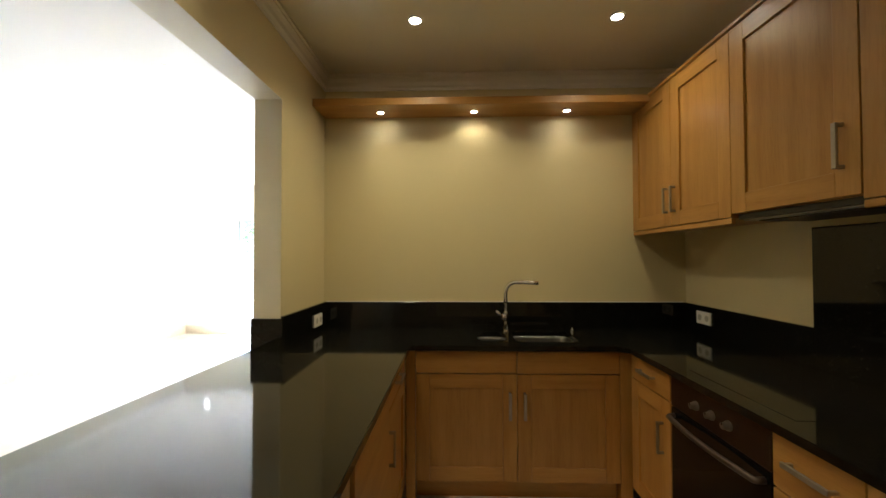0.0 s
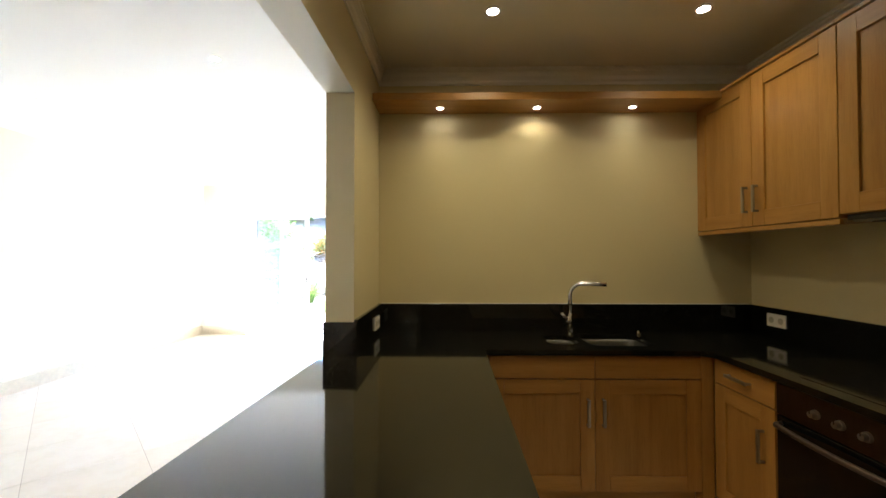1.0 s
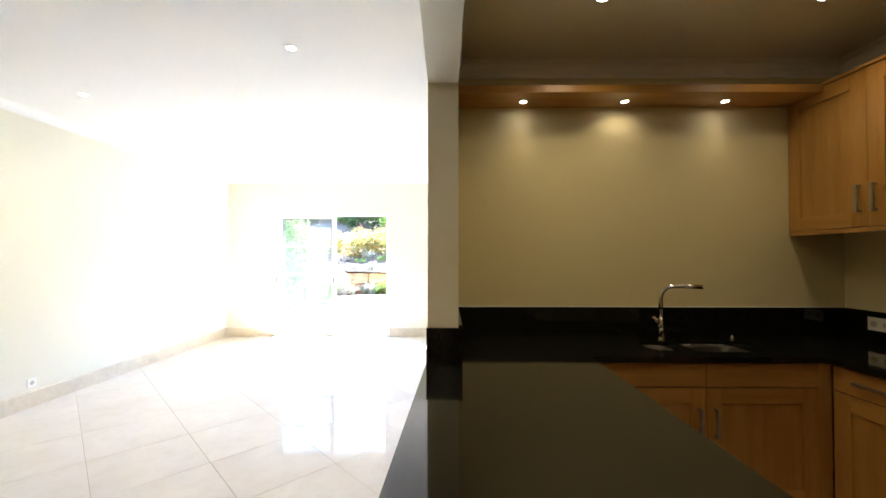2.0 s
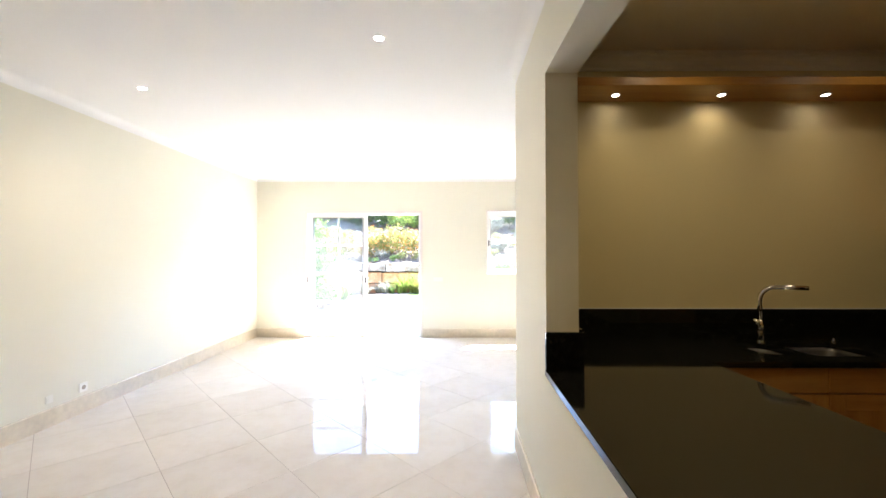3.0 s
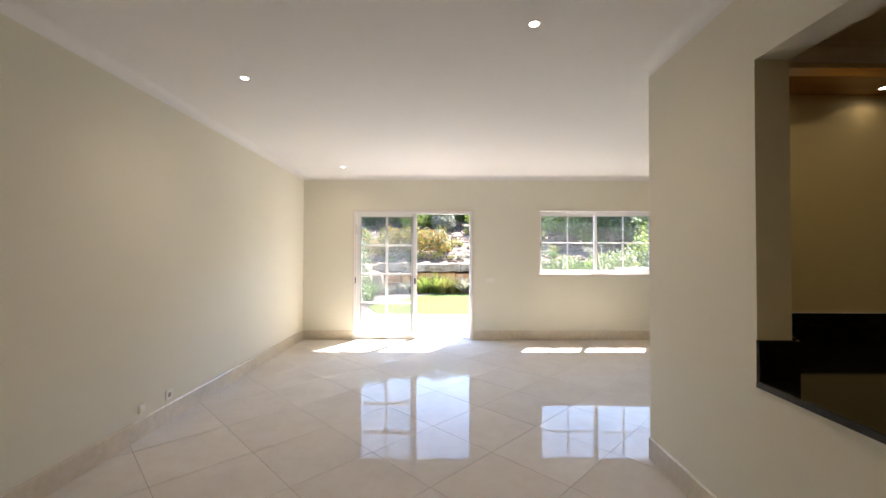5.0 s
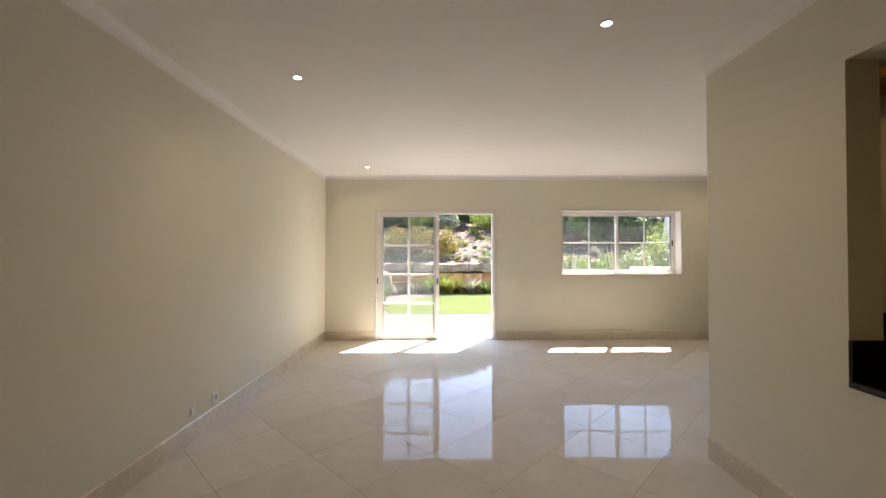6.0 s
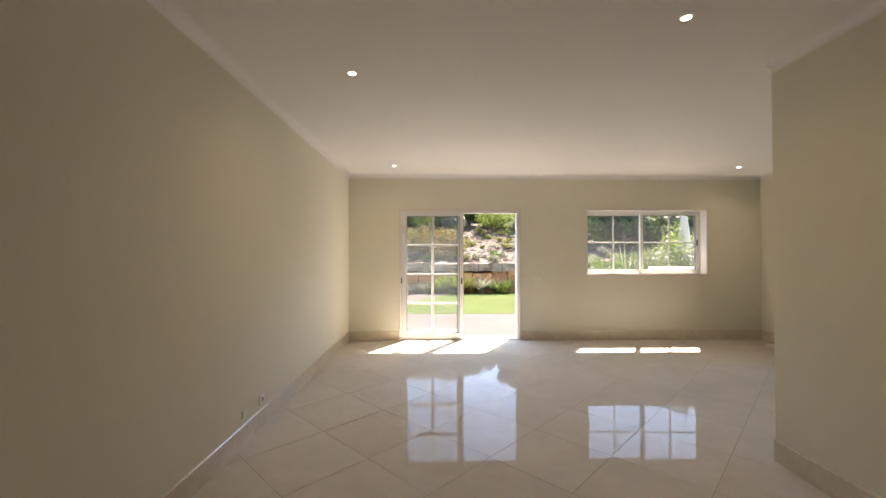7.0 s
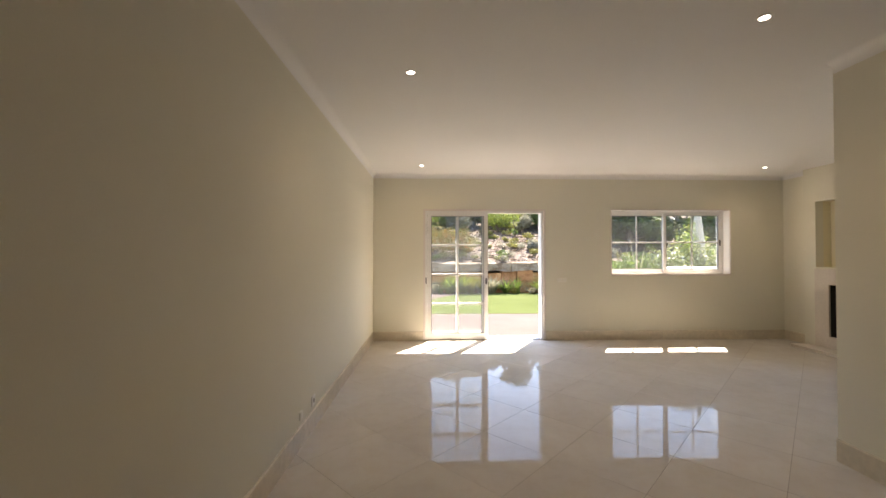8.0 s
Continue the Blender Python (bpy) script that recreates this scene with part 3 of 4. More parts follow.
def bar_handle(parent, x, z, length, upright_bar, y=0.0):
    """A square steel bar on two posts, in front of the plane y."""
    bm = bmesh.new()
    h = length / 2
    if upright_bar:
        box(bm, x - 0.009, x + 0.009, y - 0.034, y - 0.024, z - h, z + h, 0.002)
        for s in (-1, 1):
            box(bm, x - 0.006, x + 0.006, y - 0.026, y, z + s * (h - 0.006) - 0.006, z + s * (h - 0.006) + 0.006, 0.001, 1)
    else:
        box(bm, x - h, x + h, y - 0.034, y - 0.024, z - 0.009, z + 0.009, 0.002)
        for s in (-1, 1):
            box(bm, x + s * (h - 0.006) - 0.006, x + s * (h - 0.006) + 0.006, y - 0.026, y, z - 0.006, z + 0.006, 0.001, 1)
    return part("handle", bm, DULL_STEEL, parent, "brushed steel bar handle")


def shaker_door(parent, x0, x1, z0, z1, handle=None, stile=0.085, plain=False):
    """A framed door: stiles, rails and a sunk panel. handle: (x, z, length, upright)."""
    bm = bmesh.new()
    g, t = 0.0015, 0.022
    x0, x1, z0, z1 = x0 + g, x1 - g, z0 + g, z1 - g
    if plain:
        box(bm, x0, x1, -t, 0, z0, z1, 0.002)
    else:
        for a, b in ((x0, x0 + stile), (x1 - stile, x1)):
            box(bm, a, b, -t, 0, z0, z1, 0.002)
        box(bm, x0 + stile - 0.006, x1 - stile + 0.006, -t + 0.011, -0.004, z0 + stile - 0.006, z1 - stile + 0.006)
    d = part("drawer_front" if plain else "door", bm, WOOD_X if plain else WOOD_Z, parent)
    if not plain:
        for a, b in ((z0, z0 + stile), (z1 - stile, z1)):
            part("rail", boxed(x0 + stile + 0.0004, x1 - stile - 0.0004, -t, 0, a, b, 0.002), WOOD_X, d)
    if handle:
        bar_handle(d, *handle, y=-t)
    return d


def cabinet(m, w, depth, z0, z1, label, group="", plinth=None, lid=True):
    c = thing("cabinet", m, label, "kitchen cabinet", group)
    bm = bmesh.new()
    for a, b in ((0, 0.018), (w - 0.018, w)):
        box(bm, a, b, 0.001, depth, z0, z1, 0.001, 1)
    for a, b in ((z0, z0 + 0.018), (z1 - 0.018, z1))[:2 if lid else 1]:
        box(bm, 0.018, w - 0.018, 0.001, depth, a, b)
    box(bm, 0.018, w - 0.018, depth - 0.01, depth, z0 + 0.018, z1 - 0.018)
    part("body", bm, WOOD_Z, c)
    if plinth is not None:
        part("plinth", boxed(0, w, 0.05, 0.07, plinth, z0 - 0.001), WOOD_X, c)
    return c


FLOOR_K = KITCHEN_FLOOR
BASE = "kitchen base cabinets"
# sink unit
W = 1.24
sink_unit = cabinet(pose(-0.03, FRONT_Y, 0), W, 0.55, 0.005, CB - 0.012, "honey oak sink cabinet with two framed doors", BASE, FLOOR_K, False)
for a, b, hx in ((0, W / 2, W / 2 - 0.045), (W / 2, W, W / 2 + 0.045)):
    shaker_door(sink_unit, a, b, 0.664, CB - 0.012, plain=True)
    shaker_door(sink_unit, a, b, 0.008, 0.66, (hx, 0.47, 0.16, True))
# corner posts
solid("corner_post", boxed(1.211, FACE_R - 0.003, FRONT_Y - 0.021, FRONT_Y + 0.05, FLOOR_K, CB - 0.012, 0.002), WOOD_Z, "honey oak corner post between base cabinets", "cabinet filler", group=BASE)
solid("corner_post", boxed(FACE_L + 0.024, -0.032, FRONT_Y - 0.021, FRONT_Y + 0.05, FLOOR_K, CB - 0.012, 0.002), WOOD_Z, "honey oak corner post between base cabinets", "cabinet filler", group=BASE)
# drawer and door unit beside the oven
side = cabinet(pose(FACE_R, FRONT_Y - 0.024, 0, rz=-90), 0.455, 0.62, 0.005, CB - 0.012, "honey oak base cabinet with one drawer and one door", BASE, FLOOR_K)
shaker_door(side, 0.03, 0.455, 0.664, CB - 0.012, (0.233, 0.735, 0.16, False), plain=True)
shaker_door(side, 0.03, 0.455, 0.008, 0.66, (0.385, 0.46, 0.16, True))
drawers = cabinet(pose(FACE_R, 1.298, 0, rz=-90), 0.30, 0.62, 0.005, CB - 0.012, "honey oak drawer cabinet beside the oven", BASE, FLOOR_K)
for z0, z1 in ((0.62, CB - 0.012), (0.32, 0.616), (0.008, 0.316)):
    shaker_door(drawers, 0.0, 0.3, z0, z1, (0.15, z1 - 0.075, 0.16, False), plain=True)
last = cabinet(pose(FACE_R, 0.996, 0, rz=-90), 0.90, 0.62, 0.005, CB - 0.012, "honey oak base cabinet with two framed doors", BASE, FLOOR_K)
shaker_door(last, 0.0, 0.45, 0.008, CB - 0.012, (0.40, 0.62, 0.16, True))
shaker_door(last, 0.45, 0.9, 0.008, CB - 0.012, (0.50, 0.62, 0.16, True))

# oven
oven = thing("oven", pose(FACE_R, 1.914, 0, rz=-90), "built-in oven with steel controls and black glass door", "oven")
part("body", boxed(0.004, 0.610, 0.0, 0.55, 0.0, CB - 0.012), DARK, oven)
part("control_panel", boxed(0.004, 0.610, -0.022, -0.001, 0.655, CB - 0.014, 0.003), OVEN_STEEL, oven, "brown tinted steel control panel")
for x in (0.205, 0.31, 0.41):
    bm = cyl(bmesh.new(), (x, -0.022, 0.725), (x, -0.032, 0.725), 0.020, 0.019)
    cyl(bm, (x, -0.032, 0.725), (x, -0.050, 0.725), 0.015, 0.013)
    knob = part("knob", bm, DULL_STEEL, oven, "round steel knob")
    part("pointer", boxed(x - 0.0015, x + 0.0015, -0.052, -0.050, 0.728, 0.739), DARK, knob)
part("oven_door", boxed(0.004, 0.610, -0.022, -0.001, 0.06, 0.650, 0.004), BLACK_GLASS, oven, "black glass oven door")
part("handle", tube(bmesh.new(), [(0.03, -0.022, 0.615), (0.035, -0.05, 0.612)] + [(0.04 + 0.534 * k / 12, -0.055 - 0.02 * math.sin(math.pi * k / 12), 0.612) for k in range(13)] + [(0.579, -0.05, 0.612), (0.584, -0.022, 0.615)], 0.012), HANDLE_STEEL, oven, "bowed brushed steel handle", True)
part("toe_plate", boxed(0.004, 0.610, 0.02, 0.04, FLOOR_K, 0.0), WOOD_X, oven)

# peninsula units
pen = cabinet(pose(FACE_L, 1.703, 0, rz=90), 0.645, 0.72, 0.005, CB - 0.012, "honey oak peninsula cabinet with one drawer and one door", BASE, FLOOR_K)
shaker_door(pen, 0.0, 0.645, 0.664, CB - 0.012, (0.33, 0.735, 0.16, False), plain=True)
shaker_door(pen, 0.0, 0.645, 0.008, 0.66, (0.05, 0.50, 0.16, True))
panel = cabinet(pose(FACE_L + 0.012, 1.095, 0, rz=90), 0.606, 0.73, 0.005, CB - 0.012, "honey oak panelled appliance housing in the peninsula", BASE, FLOOR_K)
shaker_door(panel, 0, 0.606, 0.008, CB - 0.012, None, plain=True)
back = cabinet(pose(FACE_L, -0.33, 0, rz=90), 1.42, 0.72, 0.005, CB - 0.012, "honey oak peninsula cabinet with three framed doors", BASE, FLOOR_K)
for k, hx in enumerate((0.42, 0.53, 1.0)):
    shaker_door(back, 0.4733 * k, 0.4733 * (k + 1), 0.008, CB - 0.012, (hx, 0.62, 0.16, True))

# worktop, one continuous slab with the bowls cut out
BOWLS = ((0.36, 0.555, 2.50, 2.77), (0.605, 1.005, 2.46, 2.80))
EDGE_Y, EDGE_R, EDGE_L = 2.335, 1.235, -0.06
SEAM = 0.0003
worktop = thing("worktop", pose(0, 0, 0), "polished black granite worktop with two sink cutouts", "worktop")
for outline, holes in (
        ([(-1.075, -0.348), (EDGE_L, -0.348), (EDGE_L, EDGE_Y - SEAM), (PX1 + 0.001, EDGE_Y - SEAM), (PX1 + 0.001, 2.198), (PX0 - 0.007, 2.198)], []),
        ([(PX1 + 0.001, EDGE_Y + SEAM), (KR - 0.001, EDGE_Y + SEAM), (KR - 0.001, KB - 0.001), (PX1 + 0.001, KB - 0.001)], [rounded(*b, 0.06) for b in BOWLS]),
        ([(EDGE_R, 0.096), (KR - 0.001, 0.096), (KR - 0.001, EDGE_Y - SEAM), (EDGE_R - 0.05, EDGE_Y - SEAM), (EDGE_R, EDGE_Y - 0.05)], [])):
    top = sheet(outline, holes, CB, CT)
    bmesh.ops.bevel(top, geom=[e for e in top.edges if len(e.link_faces) == 2 and e.calc_face_angle(0) > 1.2 and abs(e.verts[0].co.z - CT) < 1e-4 and abs(e.verts[1].co.z - CT) < 1e-4], offset=0.0025, segments=2, affect="EDGES")
    part("slab", top, GRANITE, worktop)

# granite upstands
UP = 1.035
splash = thing("backsplash", pose(0, 0, CT), "polished black granite upstand along the worktop", "backsplash")


def up(name, x0, x1, y0, y1, z1, z0=CT + 0.0005):
    return part(name, boxed(x0, x1, y0, y1, z0 - CT, z1 - CT, 0.002), GRANITE, splash)


up("upstand", PX1 + 0.021, KR - 0.021, KB - 0.021, KB - 0.001, UP)
up("upstand", PX1 + 0.001, PX1 + 0.0205, 2.2, KB - 0.001, UP)
up("upstand", KR - 0.0205, KR - 0.001, 1.885, KB - 0.001, UP)
up("upstand", PX0 - 0.006, PX1 + 0.0205, 2.180, 2.1985, UP - 0.012)
up("splash_panel", KR - 0.0215, KR - 0.001, 0.10, 1.884, 1.515)
seal = part("sealant", boxed(PX1 + 0.021, KR - 0.021, KB - 0.006, KB - 0.0005, UP - CT, UP - CT + 0.005), PLATE, splash, "thin white sealant line")

# sink bowls
sink = thing("sink", pose(0.68, 2.63, CT), "stainless steel undermount double sink", "sink")
for x0, x1, y0, y1 in BOWLS:
    bm = bmesh.new()
    rings = []
    for inset, z in ((-0.012, -0.0315), (-0.002, -0.0315), (0.004, -0.05), (0.008, -0.15), (0.03, -0.175), (0.07, -0.18)):
        rings.append([bm.verts.new((x - 0.68, y - 2.63, z)) for x, y in rounded(x0 + inset, x1 - inset, y0 + inset, y1 - inset, max(0.06 - inset * 0.3, 0.02))])
    for r0, r1 in zip(rings, rings[1:]):
        for k in range(len(r0)):
            bm.faces.new((r0[k], r0[(k + 1) % len(r0)], r1[(k + 1) % len(r0)], r1[k]))
    bm.faces.new(rings[-1])
    bowl = part("bowl", bm, BOWL_STEEL, sink, "brushed steel bowl", True)
    cx, cy = (x0 + x1) / 2 - 0.68, (y0 + y1) / 2 - 2.63
    part("drain", cyl(bmesh.new(), (cx, cy, -0.1795), (cx, cy, -0.176), 0.035, 0.03), CHROME, bowl)

tap = thing("tap", pose(0.58, 2.82, CT), "chrome mixer tap with a tall swan neck", "tap")
bm = cyl(bmesh.new(), (0, 0, 0), (0, 0, 0.012), 0.026, 0.024)
cyl(bm, (0, 0, 0.012), (0, 0, 0.13), 0.021, 0.020)
part("body", bm, CHROME, tap, smooth=False)
neck = [(0, 0, 0.12), (0, 0, 0.24)] + [(0.075 * (1 - math.cos(radians(a))) * 0.95, -0.035 * (1 - math.cos(radians(a))), 0.27 + 0.085 * math.sin(radians(a))) for a in range(0, 91, 10)] + [(0.12, -0.06, 0.357), (0.215, -0.11, 0.355)]
part("spout", tube(bmesh.new(), neck, 0.015), CHROME, tap, smooth=True)
lever = tube(bmesh.new(), [(0.005, -0.005, 0.085), (-0.035, -0.035, 0.11)], 0.021)
tube(lever, [(-0.035, -0.035, 0.11), (-0.075, -0.055, 0.15)], [0.015, 0.011])
part("lever", lever, CHROME, tap, smooth=True)
stop = thing("sink_control", pose(1.06, 2.83, CT), "small chrome drain control beside the sink", "drain control")
bm = cyl(bmesh.new(), (0, 0, 0), (0, 0, 0.008), 0.019)
cyl(bm, (0, 0, 0.008), (0, 0, 0.024), 0.012, 0.010)
part("knob", bm, CHROME, stop)

# hob
hob = thing("hob", pose(1.58, 1.56, CT), "black glass hob set on the granite worktop", "hob")
part("glass_plate", boxed(-0.26, 0.25, -0.29, 0.29, 0.0004, 0.0014, 0.0005), BLACK_GLASS, hob)

# wall cabinets
WC0, WC1, WFACE = 1.535, 2.485, 1.558
WALLC = "kitchen wall cabinets"


def wall_cabinet(y, w, doors, label, pelmet=True, z0=WC0 + 0.028):
    c = cabinet(pose(WFACE + 0.022, y, 0, rz=-90), w, KR - WFACE - 0.024, z0, WC1, label, WALLC)
    for a, b, hx, hz in doors:
        shaker_door(c, a, b, z0 + 0.002, WC1 - 0.002, (hx, hz, 0.16, True), stile=0.09)
    if pelmet:
        part("pelmet", boxed(0, w, -0.02, 0.0, WC0, z0 - 0.001, 0.003), WOOD_X, c, "oak pelmet strip")
    part("cornice", boxed(0, w, -0.030, 0.05, WC1 + 0.001, WC1 + 0.022, 0.004), WOOD_X, c, "thin oak top strip")
    return c


wall_cabinet(KB - 0.003, 1.055, ((0.0, 0.525, 0.485, 1.73), (0.525, 1.055, 0.568, 1.73)), "honey oak wall cabinet with two framed doors")
wall_cabinet(1.898, 0.615, ((0.0, 0.615, 0.555, 1.76),), "honey oak wall cabinet above the extractor hood", False, WC0 + 0.045)
wall_cabinet(1.280, 0.60, ((0.0, 0.60, 0.55, 1.76),), "honey oak wall cabinet with one framed door")
hood = thing("extractor_hood", pose(WFACE + 0.03, 1.893, WC0, rz=-90), "slim grey extractor hood under the wall cabinet", "extractor hood")
part("body", boxed(0.004, 0.605, 0.02, 0.33, 0.012, 0.044, 0.003), STEEL, hood)
part("filter", boxed(0.06, 0.55, 0.05, 0.29, 0.006, 0.0118, 0.002), DARK, hood, "dark mesh grease filter")
part("front_lip", boxed(0.004, 0.605, -0.004, 0.019, 0.018, 0.044, 0.003), DARK, hood)

# lit shelf over the sink
shelf = thing("pelmet_shelf", pose((PX1 + WFACE) / 2, 2.82, 2.45), "honey oak light shelf with three spotlights", "shelf")
hw = (WFACE - PX1) / 2
part("board", boxed(-hw + 0.002, hw + 0.02, -0.115, 0.134, 0.0, 0.022, 0.002), WOOD_X, shelf)
part("fascia", boxed(-hw + 0.002, hw + 0.02, -0.137, -0.1155, -0.002, 0.05, 0.003), WOOD_X, shelf, "oak front edge")
for x in (-0.334, 0.356, 1.034):
    downlight((x, 2.83, 2.45), 0.030, BULB_WARM, STEEL, "shelf spotlights", "small round steel spotlight set in the shelf, lit")
    watts, cone, soft_edge = (0.04, 84, 0.8) if x < 0 else (0.03, 140, 0.25) if x < 1 else (0.022, 100, 0.9)
    spot((x, 2.83, 2.438), watts, WARM, cone, soft_edge, 0.015)

plate("power_outlet", pose(PX1 + 0.021, 2.756, 0.925, rz=90), 0.15, 0.085, 2, "white double socket on the granite upstand", "socket")
plate("power_outlet", pose(KR - 0.021, 2.707, 0.955, rz=-90), 0.15, 0.085, 2, "white double socket on the granite upstand", "socket")


# ---- garden ----
def slope(x, y):
    """Height of the garden ground."""
    if y < 15.9:
        return -0.04
    h = 1.0 + min(max((y - 16.2) * 0.26, 0), 3.4)
    return h + 0.10 * noise.noise(Vector((x * 0.7, y * 0.7, 0))) + 0.04 * noise.noise(Vector((x * 2.6, y * 2.6, 3)))


xs = [-300, -120, -60, -30] + [-20 + 0.5 * k for k in range(81)] + [30, 60, 120, 300]
ys = [-300, -60, -10, 3, 7.25, 10, 13, 15.85, 16.0] + [16.3 + 0.45 * k for k in range(36)] + [36, 50, 90, 300]
bm = bmesh.new()
grid = [[bm.verts.new((x, y, slope(x, y) if y > 7 and abs(x) <= 30 else (-0.45 if y < 7.25 else slope(x, y)))) for x in xs] for y in ys]
for r0, r1 in zip(grid, grid[1:]):
    for k in range(len(xs) - 1):
        bm.faces.new((r0[k], r0[k + 1], r1[k + 1], r1[k]))
structure("ground", bm, SOIL, "bark mulch and dry soil bank", "ground", True)
structure("terrace", boxed(-9.0, 7.0, OUT + 0.002, 9.95, -0.3, -0.012, 0.008), TERRACE, "pinkish stone terrace", "terrace")
structure("threshold", boxed(DOOR[0], DOOR[1], FAR + 0.135, OUT + 0.04, -0.011, 0.004, 0.003), HEARTH, "pale stone door threshold", "threshold")
lawn_edge = [(-3.9, 9.96), (9.5, 9.96), (9.5, 15.1), (-2.5, 15.1), (-3.6, 13.2), (-4.4, 11.3)]
structure("lawn", sheet(lawn_edge, [], -0.3, -0.008), LAWN, "bright mown lawn", "lawn")
structure("path", sheet([(-5.6, 9.97), (-3.92, 9.97), (-4.42, 11.3), (-3.62, 13.2), (-2.52, 15.1), (-3.6, 15.1), (-4.8, 13.2), (-5.6, 11.3)], [], -0.3, -0.012), TERRACE, "pale stone garden path", "path")


def quads(name, centres, normals, sizes, aspect, mat, parent=None, label="", bend=0.0):
    """Many small leaves in one mesh."""
    n = len(centres)
    rng = np.random.default_rng(n)
    nrm = normals / np.linalg.norm(normals, axis=1)[:, None]
    a = np.cross(nrm, rng.normal(size=(n, 3)))
    a /= np.linalg.norm(a, axis=1)[:, None]
    b = np.cross(nrm, a)
    s = sizes[:, None]
    v = np.stack([centres - a * s, centres - b * s * aspect + nrm * s * bend, centres + a * s, centres + b * s * aspect + nrm * s * bend], 1).reshape(-1, 3)
    me = bpy.data.meshes.new(name)
    me.from_pydata(v.tolist(), [], np.arange(4 * n).reshape(n, 4).tolist())
    me.materials.append(mat)
    ob = new(name, me)
    if parent:
        ob.parent = parent
    return tagged(ob, label)


def cloud(rng, n, clumps):
    """Leaf places in a set of clumps (centre, radii), thick towards the outside, with their outward ways."""
    w = np.array([c[1][0] * c[1][1] + c[1][1] * c[1][2] for c in clumps])
    pick = rng.choice(len(clumps), n, p=w / w.sum())
    d = rng.normal(size=(n, 3))
    d /= np.linalg.norm(d, axis=1)[:, None]
    r = rng.uniform(0.45, 1.0, n) ** 0.5 * (1 + 0.12 * rng.normal(size=n))
    c = np.array([k[0] for k in clumps])[pick]
    e = np.array([k[1] for k in clumps])[pick]
    return c + d * e * r[:, None], d + 0.6 * rng.normal(size=(n, 3)) + np.array([0, 0, 0.4])


def shrub(place, size, mat, label, seed, leaves=1600, leaf=0.05, lumps=9, category="shrub", name="shrub", blooms=0, group=""):
    """A rounded bush of lumps on a few stems; size: half width, half depth, height."""
    rng = np.random.default_rng(seed)
    s = thing(name, pose(*place), label, category, group)
    a, b, h = size
    clumps = []
    for _ in range(lumps):
        u = rng.uniform(-1, 1, 2)
        z = rng.uniform(0.35, 0.8)
        k = rng.uniform(0.32, 0.5)
        clumps.append(((u[0] * a * 0.62, u[1] * b * 0.62, z * h), (a * k + 0.02, b * k + 0.02, h * rng.uniform(0.2, 0.32))))
    stems = bmesh.new()
    for c, _ in clumps[:5]:
        tube(stems, [(0.05 * c[0], 0.05 * c[1], -0.1), (0.5 * c[0], 0.5 * c[1], 0.5 * c[2]), c], [0.025, 0.017, 0.006], 6)
    part("stems", stems, BARK, s)
    p, n = cloud(rng, leaves, clumps)
    quads("foliage", p, n, rng.uniform(0.6, 1.3, leaves) * leaf, 0.55, mat, s, bend=0.25)
    if blooms:
        p, n = cloud(rng, blooms, [(c, (e[0] * 1.08, e[1] * 1.08, e[2] * 1.08)) for c, e in clumps])
        quads("blossom", p, n, rng.uniform(0.8, 1.3, blooms) * leaf * 0.9, 0.95, PETAL, s, "white blossom", bend=0.2)
    return s


def tree(place, height, width, mat, label, seed, leaves=5000, leaf=0.10):
    rng = np.random.default_rng(seed)
    s = thing("tree", pose(*place), label, "tree", "garden trees")
    trunk = bmesh.new()
    lean = rng.uniform(-0.4, 0.4, 2)
    tube(trunk, [(0, 0, -0.2), (lean[0] * 0.3, lean[1] * 0.3, height * 0.3), (lean[0], lean[1], height * 0.75)], [0.16, 0.12, 0.04], 10)
    clumps = []
    for k in range(18):
        a, z = rng.uniform(0, 2 * math.pi), rng.uniform(0.10, 0.95)
        r = width * rng.uniform(0.25, 0.75) * (1.1 - 0.6 * z)
        c = (math.cos(a) * r, math.sin(a) * r, z * height)
        tube(trunk, [(lean[0] * z * 0.6, lean[1] * z * 0.6, z * height * 0.6), (c[0] * 0.5, c[1] * 0.5, z * height * 0.85), c], [0.05, 0.035, 0.012], 6)
        q = rng.uniform(0.26, 0.42) * width
        clumps.append((c, (q, q, q * 0.75)))
    part("trunk", trunk, BARK, s)
    p, n = cloud(rng, leaves, clumps)
    quads("crown", p, n, rng.uniform(0.6, 1.4, leaves) * leaf, 0.6, mat, s, bend=0.2)
    return s


def clump(place, r, h, mat, label, seed, blades=70, wide=0.018):
    """A tuft of long arching strap leaves."""
    rng = np.random.default_rng(seed)
    s = thing("strap_leaf_plant", pose(*place), label, "garden plant", "bedding plants")
    bm = bmesh.new()
    for _ in range(blades):
        a, lean, l = rng.uniform(0, 2 * math.pi), rng.uniform(0.2, 1.0), h * rng.uniform(0.7, 1.15)
        d, side = Vector((math.cos(a), math.sin(a), 0)), Vector((-math.sin(a), math.cos(a), 0))
        base = d * rng.uniform(0, 0.1)
        prev = None
        for k in range(5):
            u = k / 4
            p = base + d * r * lean * u ** 1.6 + Vector((0, 0, l * (u - 0.42 * lean * u * u)))
            w = wide * (1 - 0.9 * u ** 2)
            pair = (bm.verts.new(p - side * w), bm.verts.new(p + side * w))
            if prev:
                bm.faces.new((prev[0], prev[1], pair[1], pair[0]))
            prev = pair
    part("leaves", bm, mat, s)
    return s


